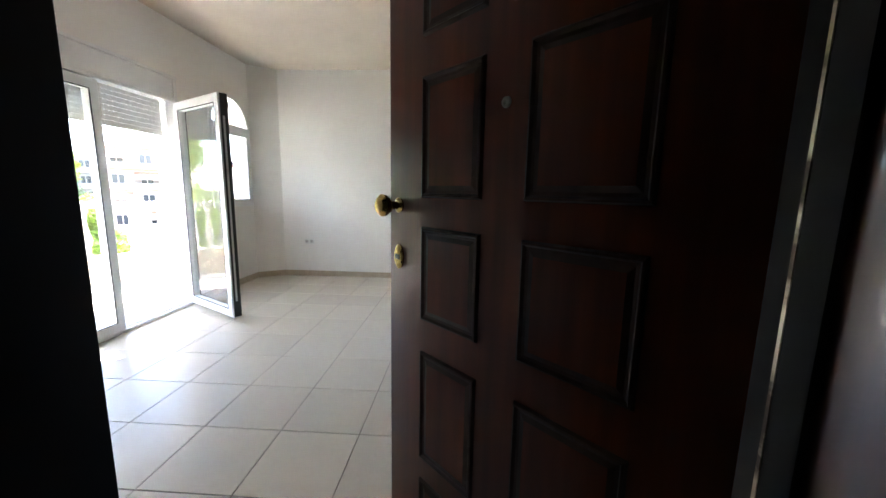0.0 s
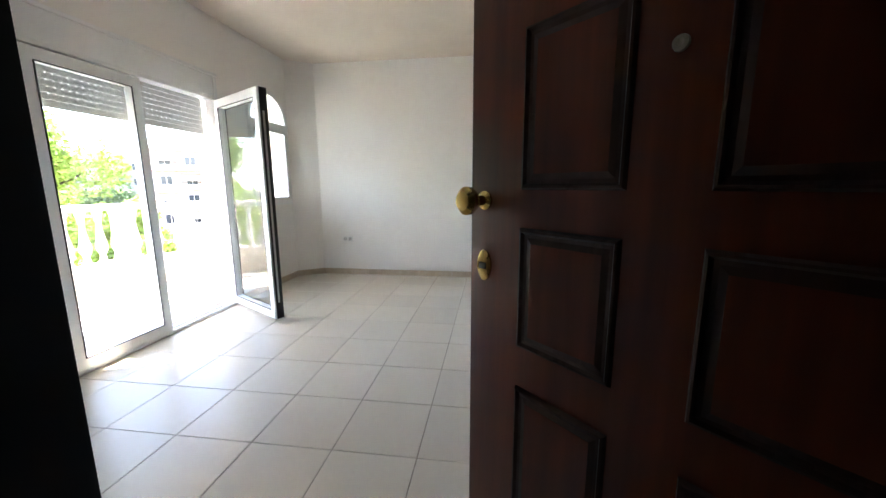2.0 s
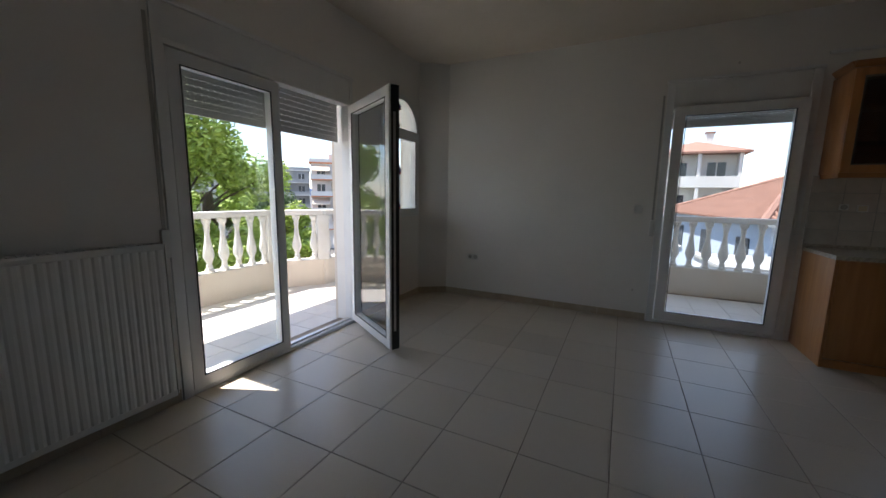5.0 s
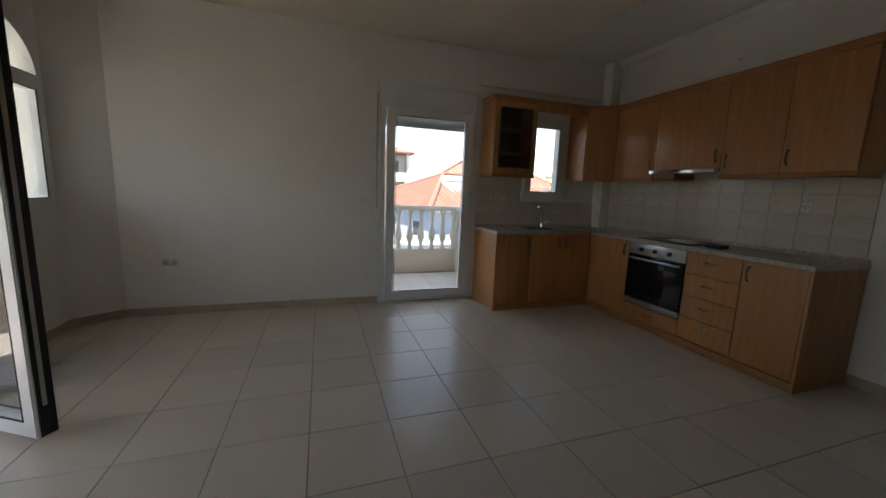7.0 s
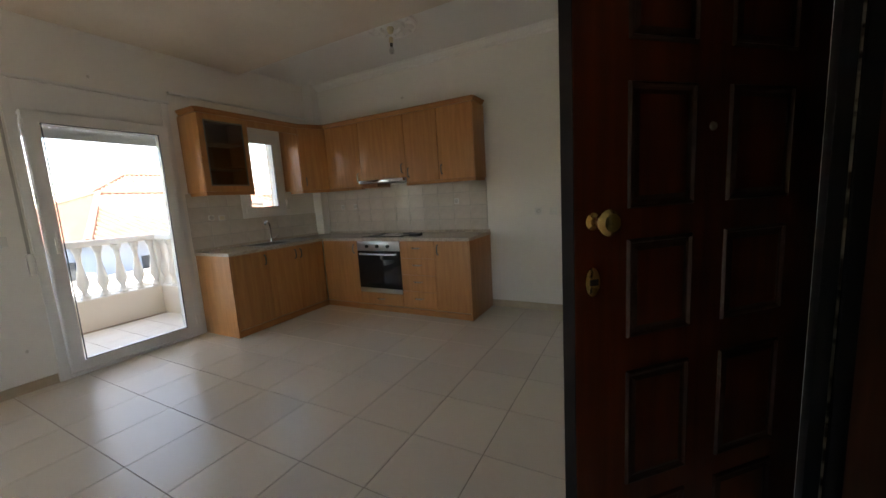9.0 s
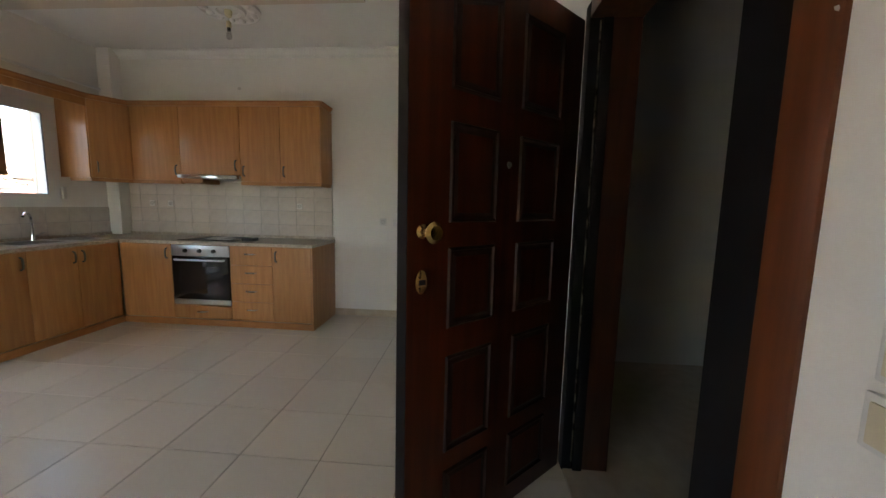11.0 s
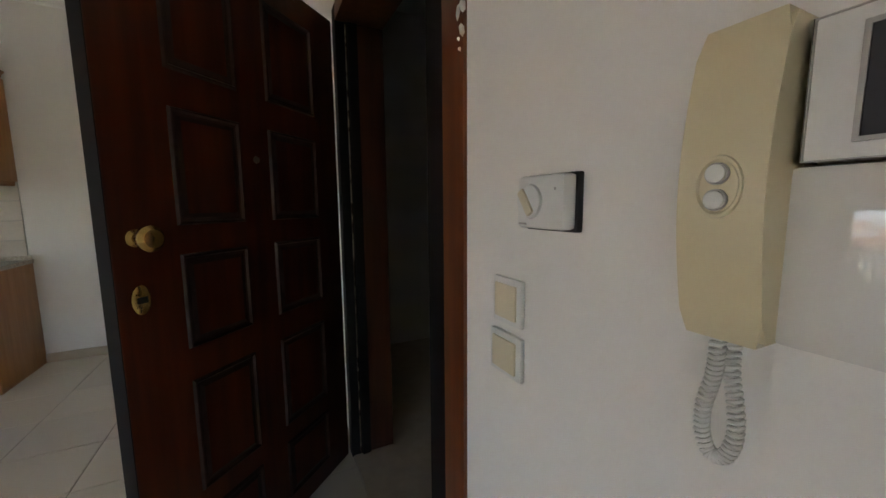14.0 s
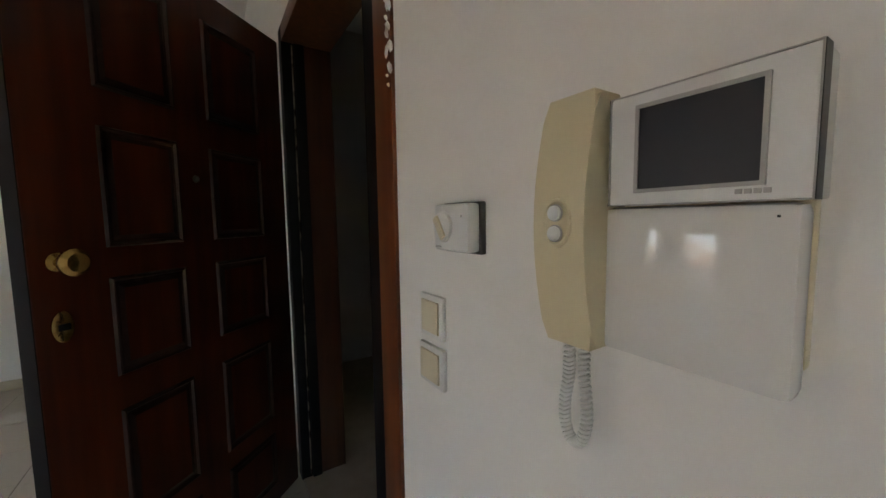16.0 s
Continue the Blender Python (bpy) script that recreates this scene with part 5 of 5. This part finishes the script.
def block(x, y, w, d, top, turn, storeys, label, wall, trim, awn=False, cols=3, hipped=False):
    """An apartment house with balconies on two sides, standing on the ground."""
    m = pose(x, y, 0, 0, 0, turn)
    h = thing("apartment_building", label, "building", "", at=m)
    bpart("wall", (-w / 2, -d / 2, GZ), (w / 2, d / 2, top), wall, h)
    if hipped:
        bm = bmesh.new()
        e, f = w / 2 + 0.7, d / 2 + 1.6
        low = [bm.verts.new(p) for p in ((-e, -f, top), (e, -f, top), (e, f, top), (-e, f, top))]
        edge = [bm.verts.new((v.co.x, v.co.y, top + 0.18)) for v in low]
        peak = [bm.verts.new((0, q, top + 1.5)) for q in (-d * 0.2, d * 0.2)]
        for k in range(4):
            bm.faces.new((low[k], low[(k + 1) % 4], edge[(k + 1) % 4], edge[k]))
        for q in ((edge[0], edge[1], peak[0]), (edge[1], edge[2], peak[1], peak[0]), (edge[2], edge[3], peak[1]), (edge[3], edge[0], peak[0], peak[1]), low[::-1]):
            bm.faces.new(q)
        rf = part("roof", bm, M_ROOF, h, "hipped terracotta roof with wide eaves")
        bpart("chimney", (0.9, -0.5, top + 0.6), (1.5, 0.1, top + 2.3), wall, rf)
        bpart("chimney_cap", (0.8, -0.6, top + 2.3), (1.6, 0.2, top + 2.45), M_ROOF, rf)
        for q in (-w / 2, 0.0, w / 2):
            for st in range(storeys):
                bpart("column", (q - 0.14, -d / 2 - 1.28, top - 3.0 * (st + 1) + 0.9), (q + 0.14, -d / 2 - 1.0, top - 3.0 * st), wall, h)
    else:
        bpart("roof", (-w / 2 - 0.4, -d / 2 - 0.4, top), (w / 2 + 0.4, d / 2 + 0.4, top + 0.25), trim, h)
        bpart("stair_head", (-w * 0.2, -d * 0.2, top + 0.25), (w * 0.12, d * 0.2, top + 2.0), wall, h)
        bpart("parapet", (-w / 2 - 0.3, -d / 2 - 0.3, top + 0.25), (w / 2 + 0.3, -d / 2 - 0.15, top + 0.9), wall, h)
        for q in (-0.3, 0.02, 0.31):
            bm = bmesh.new()
            tube(bm, [(w * q, -d * 0.3, top + 0.25), (w * q + 0.05, -d * 0.3, top + 3.2)], 0.03, 5)
            for z in (2.6, 2.9, 3.1):
                tube(bm, [(w * q - 0.6, -d * 0.3, top + z), (w * q + 0.6, -d * 0.3, top + z)], 0.02, 4)
            part("roof_aerial", bm, M_STEEL, h, "thin metal roof aerial")
    for s in range(storeys):
        z = top - 3.0 * (s + 1)
        bpart("balcony_slab", (-w / 2 - 0.1, -d / 2 - 1.3, z), (w / 2 + 0.1, -d / 2, z + 0.18), trim, h)
        bpart("balcony_front", (-w / 2 - 0.1, -d / 2 - 1.3, z + 0.18), (w / 2 + 0.1, -d / 2 - 1.22, z + 1.0), wall, h)
        for c in range(cols):
            u = -w / 2 + w * (c + 0.5) / cols
            o = bpart("window", (u - 0.7, -d / 2 - 0.04, z + 0.3), (u + 0.7, -d / 2 + 0.02, z + 2.3), M_WIN, h)
            bpart("frame", (u - 0.05, -d / 2 - 0.07, z + 0.3), (u + 0.05, -d / 2 - 0.04, z + 2.3), M_HWALL, o)
            bpart("window", (w / 2 - 0.02, -d / 2 + d * (c + 0.5) / cols - 0.5, z + 1.0), (w / 2 + 0.04, -d / 2 + d * (c + 0.5) / cols + 0.5, z + 2.2), M_WIN, h)
            bpart("window", (-w / 2 - 0.04, -d / 2 + d * (c + 0.5) / cols - 0.5, z + 1.0), (-w / 2 + 0.02, -d / 2 + d * (c + 0.5) / cols + 0.5, z + 2.2), M_WIN, h)
            bpart("divider", (u + w / cols / 2 - 0.06, -d / 2 - 1.25, z + 0.18), (u + w / cols / 2 + 0.06, -d / 2, z + 2.9), wall, h)
            if awn and (c + s) % 2 == 0:
                bm = bmesh.new()
                prism(bm, [(-d / 2, z + 2.7), (-d / 2 - 1.7, z + 1.7), (-d / 2 - 1.7, z + 1.55), (-d / 2, z + 2.6)], "x", u - w / cols * 0.46, u + w / cols * 0.46)
                part("awning", bm, M_AWN, h, "beige cloth awning")
    return h


block(-51, 58, 10, 9, 6.6, 42, 4, "white apartment block with orange balconies and awnings", M_HWALL, M_HORANGE, True)
block(-80, 68, 14, 12, 6.6, 48, 5, "grey apartment block behind the trees", M_HGREY, M_HWALL, False, 4)
block(-90, 50, 16, 12, 7.2, 60, 4, "pale apartment block far behind the trees", M_HWALL, M_HGREY, True)
block(-66, 92, 22, 14, 8.0, 35, 5, "grey city block in the distance", M_HGREY, M_HGREY, False, 5)
block(-18, 75, 18, 12, 4.0, 5, 4, "pale city block in the distance", M_HWALL, M_HGREY, False, 5)
block(5.6, 46, 6.0, 6.5, 5.3, 0, 4, "white apartment house with columned balconies and hipped roof", M_HWALL, M_HWALL, False, 2, True)
block(30, 70, 22, 14, 3.5, -25, 3, "low white city block in the distance", M_HWALL, M_HORANGE, False, 5)
block(52, 60, 20, 14, 5.0, -45, 3, "pale city block far behind the roofs", M_HWALL, M_HGREY, True, 4)


def tiled_house(x, y, w, d, eaves, ridge, turn, label, wall):
    """A low house under a hipped roof of ribbed clay tiles."""
    h = thing("house", label, "house", at=pose(x, y, 0, 0, 0, turn))
    bpart("wall", (-w / 2, -d / 2, GZ), (w / 2, d / 2, eaves), wall, h)
    o, r = 0.5, w * 0.18
    a, b = (w / 2 + o, d / 2 + o)
    bm = bmesh.new()
    vs = [bm.verts.new(p) for p in ((-a, -b, eaves), (a, -b, eaves), (a, b, eaves), (-a, b, eaves), (-r, 0, ridge), (r, 0, ridge))]
    for f in ((0, 1, 5, 4), (1, 2, 5), (2, 3, 4, 5), (3, 0, 4), (3, 2, 1, 0)):
        bm.faces.new([vs[k] for k in f])
    rf = part("roof", bm, M_ROOF, h, "orange terracotta tile roof")
    n = int(2 * a / 0.3)
    bm = bmesh.new()
    for k in range(n):
        u = -a + 0.3 * (k + 0.5)
        f = 1.0 if abs(u) <= r else (a - abs(u)) / (a - r)
        zt = eaves + (ridge - eaves) * f
        for s in (-1, 1):
            tube(bm, [(u, s * b, eaves + 0.03), (u, s * b * (1 - f) + s * 0.02, zt + 0.03)], 0.075, 5)
    nb = int(2 * b / 0.3)
    for k in range(nb):
        u = -b + 0.3 * (k + 0.5)
        f = (b - abs(u)) / b
        for s in (-1, 1):
            tube(bm, [(s * a, u, eaves + 0.03), (s * (a - (a - r) * f), u, eaves + (ridge - eaves) * f + 0.03)], 0.075, 5)
    tagged(part("roof_tiles", bm, M_ROOF, rf), kind="stuff")
    bm = bmesh.new()
    for s in (-1, 1):
        for q in (-1, 1):
            tube(bm, [(s * a, q * b, eaves + 0.06), (s * r, 0, ridge + 0.06)], 0.13, 6)
    tube(bm, [(-r, 0, ridge + 0.06), (r, 0, ridge + 0.06)], 0.14, 6)
    part("ridge_tiles", bm, M_ROOF, rf, "pale mortared ridge tiles")
    for k in range(3):
        u = -w / 2 + w * (k + 0.5) / 3
        o = bpart("window", (u - 0.45, -d / 2 - 0.05, eaves - 1.9), (u + 0.45, -d / 2 + 0.02, eaves - 0.7), M_WIN, h)
        bpart("sill", (u - 0.55, -d / 2 - 0.14, eaves - 1.98), (u + 0.55, -d / 2 - 0.05, eaves - 1.9), M_HWALL, o)
        v = -d / 2 + d * (k + 0.5) / 3
        o = bpart("window", (-w / 2 - 0.05, v - 0.5, eaves - 1.9), (-w / 2 + 0.02, v + 0.5, eaves - 0.7), M_WIN, h)
        bpart("sill", (-w / 2 - 0.14, v - 0.6, eaves - 1.98), (-w / 2 - 0.05, v + 0.6, eaves - 1.9), M_HWALL, o)
    bpart("gutter", (-a, -b - 0.1, eaves - 0.12), (a, -b, eaves), M_HGREY, h)
    return h


h1 = tiled_house(8.7, 24, 10.5, 11, 0.45, 2.35, 10, "low pale blue house with an orange tiled roof", M_HBLUE)
sp = thing("solar_heater", "white solar water heater panel on the tiled roof", "solar panel", at=pose(7.2, 20.8, 0.95, 0, 0, 10))
bpart("panel", (-1.2, -0.7, 0), (1.2, 0.7, 0.08), M_PANEL, sp, m=pose(0, 0, 0.5, 28, 0, 0))
bm = bmesh.new()
cyl(bm, (-1.0, 0.85, 1.0), (1.0, 0.85, 1.0), 0.25)
part("tank", bm, M_HWALL, sp, smooth=True)
for u in (-1.0, 1.0):
    bm = bmesh.new()
    tube(bm, [(u, -0.6, -0.7), (u, -0.6, 0.2)], 0.03, 5)
    tube(bm, [(u, 0.8, -0.3), (u, 0.8, 0.85)], 0.03, 5)
    part("leg", bm, M_STEEL, sp)
tiled_house(15.5, 37, 12, 11, 1.9, 4.5, -12, "white house with an orange tiled roof", M_HWALL)
tiled_house(30, 45, 14, 11, -0.2, 2.6, 10, "white house with a faded tiled roof", M_HWALL)
tiled_house(14, 15, 10, 9, -4.2, -2.2, 10, "low white house below the kitchen balcony", M_HWALL)
shed = thing("outbuilding", "low white flat-roofed outbuilding beside the tiled house", "building", at=pose(4.9, 15.6, 0, 0, 0, 6))
bpart("wall", (-2.6, -1.4, GZ), (1.6, 1.4, -0.75), M_HWALL, shed)
bpart("coping", (-2.68, -1.48, -0.75), (1.68, 1.48, -0.66), M_HGREY, shed)
for u in (-1.6, 0.2):
    bpart("window", (u - 0.4, -1.44, -2.2), (u + 0.4, -1.38, -1.15), M_WIN, shed)
an = thing("aerial", "thin metal television aerial on the roof", "aerial")
bm = bmesh.new()
tube(bm, [(7.4, 24, 1.2), (7.4, 24, 5.2)], 0.02, 5)
for k, z in enumerate((5.15, 4.9, 4.65)):
    tube(bm, [(6.9, 24, z), (7.9 - 0.1 * k, 24, z)], 0.012, 4)
part("mast", bm, M_STEEL, an)
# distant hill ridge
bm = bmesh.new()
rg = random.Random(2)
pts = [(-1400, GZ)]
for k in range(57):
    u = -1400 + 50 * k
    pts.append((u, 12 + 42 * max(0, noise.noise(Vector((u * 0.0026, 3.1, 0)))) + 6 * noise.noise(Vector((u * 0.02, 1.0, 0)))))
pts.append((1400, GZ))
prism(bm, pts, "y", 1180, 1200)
struct(part("backdrop_hills", bm, M_HILL), "hills on the horizon, coloured with blue haze", "backdrop")


# ---- tiles ----
def tile_mesh(name, w, d, h, mat, e=0.0015):
    bm = bmesh.new()
    a = [bm.verts.new((x, y, -h)) for x, y in ((0, 0), (w, 0), (w, d), (0, d))]
    b = [bm.verts.new((x, y, -e)) for x, y in ((0, 0), (w, 0), (w, d), (0, d))]
    c = [bm.verts.new((x, y, 0)) for x, y in ((e, e), (w - e, e), (w - e, d - e), (e, d - e))]
    for p, q in ((a, b), (b, c)):
        for k in range(4):
            bm.faces.new((p[k], p[(k + 1) % 4], q[(k + 1) % 4], q[k]))
    bm.faces.new(c)
    me = bpy.data.meshes.new(name)
    bm.to_mesh(me)
    bm.free()
    me.materials.append(mat)
    return me


def lay(parent, xs, ys, bounds, z, mat, gap, name="tile", matrix=None):
    """Tiles between the lines xs and ys, cut to the bounds."""
    cache = {}
    for a, b in zip(xs, xs[1:]):
        for c, d in zip(ys, ys[1:]):
            x0, x1, y0, y1 = max(a, bounds[0]), min(b, bounds[1]), max(c, bounds[2]), min(d, bounds[3])
            if x1 - x0 < 0.02 or y1 - y0 < 0.02:
                continue
            key = (round(x1 - x0, 4), round(y1 - y0, 4))
            if key not in cache:
                cache[key] = tile_mesh(name, key[0] - gap, key[1] - gap, 0.003, mat)
            o = new(name, cache[key])
            o.parent = parent
            o.matrix_basis = (matrix or Matrix.Identity(4)) @ Matrix.Translation((x0 + gap / 2, y0 + gap / 2, z))


TX = [0.194 + 0.4005 * k for k in range(-7, 12)]
TY = [1.108 + 0.4045 * k for k in range(-1, 12)]
lay(floor, TX, TY, (WX - 0.001, EX + 0.2, SY, NY), 0.0, M_TILE, 0.0036)
lay(floor, TX, TY, (EX + 0.2, 4.55, 0.68, 1.97), 0.0, M_TILE, 0.0036)
lay(bal, [-4.37 + 0.33 * k for k in range(6)], [-0.4 + 0.33 * k for k in range(23)], (-4.37, WX - TH - 0.03, -0.4, 7.0), BF, M_BALTILE, 0.005)
lay(bal, [-2.72 + 0.33 * k for k in range(14)], [5.5 + 0.33 * k for k in range(5)], (-2.72, 1.54, 5.5, 6.92), BF, M_BALTILE, 0.005)

# glazed tiles of the splashback
sb_e = struct(bpart("trim_splashback_east", (EX - 0.006, 2.735, CT), (EX - 0.0005, 5.10, UB + 0.035), M_GREY), "cream glazed wall tiles behind the hob", "wall tiles")
lay(sb_e, [2.735 + 0.203 * k for k in range(13)], [CT + 0.001 + 0.15 * k for k in range(5)], (2.735, 5.10, CT + 0.001, 1.50), 0, M_BSTILE, 0.004, matrix=Matrix(((0, 0, -1, EX - 0.0095), (1, 0, 0, 0), (0, 1, 0, 0), (0, 0, 0, 1))))
sb_n = struct(bpart("trim_splashback_north", (1.15, NY - 0.006, CT), (2.78, NY - 0.0005, 1.145), M_GREY), "cream glazed wall tiles behind the sink", "wall tiles")
mn = Matrix(((1, 0, 0, 0), (0, 0, -1, NY - 0.0095), (0, 1, 0, 0), (0, 0, 0, 1)))
lay(sb_n, [1.15 + 0.203 * k for k in range(10)], [CT + 0.001 + 0.15 * k for k in range(3)], (1.15, 2.78, CT + 0.001, 1.145), 0, M_BSTILE, 0.004, matrix=mn)
sb_n2 = struct(bpart("trim_splashback_side", (1.15, NY - 0.006, 1.1455), (KW[0] - 0.002, NY - 0.0005, UB + 0.03), M_GREY), "cream glazed wall tiles under the glass cabinet", "wall tiles")
lay(sb_n2, [1.15 + 0.203 * k for k in range(4)], [1.146 + 0.15 * k for k in range(3)], (1.15, KW[0] - 0.002, 1.146, UB + 0.03), 0, M_BSTILE, 0.004, matrix=mn)

# old smudges and filled holes on the paint
M_MARK = material("grey_smudge", (0.60, 0.57, 0.52), 0.9, second=(0.68, 0.65, 0.60), scale=60)
for face, u, z, s in (("E", 3.748, 2.44, 0.022), ("W", 1.642, 1.75, 0.014), ("W", 1.439, 1.941, 0.016), ("N", 0.559, 2.40, 0.014), ("N", -0.095, 0.305, 0.014)):
    bm = bmesh.new()
    m = {"E": pose(EX, u, z, 0, -90, 0), "W": pose(WX, u, z, 0, 90, 0), "N": pose(u, NY, z, 90, 0, 0)}[face]
    lathe(bm, [(1.0, 0.0), (0.8, 0.0012), (0.2, 0.0015)], 9, m @ Matrix.Diagonal((s * 0.7, s, 1, 1)))
    part("smudge", bm, M_MARK, thing("wall_mark", "small grey smudge on the painted wall", "stain", "wall smudges"))
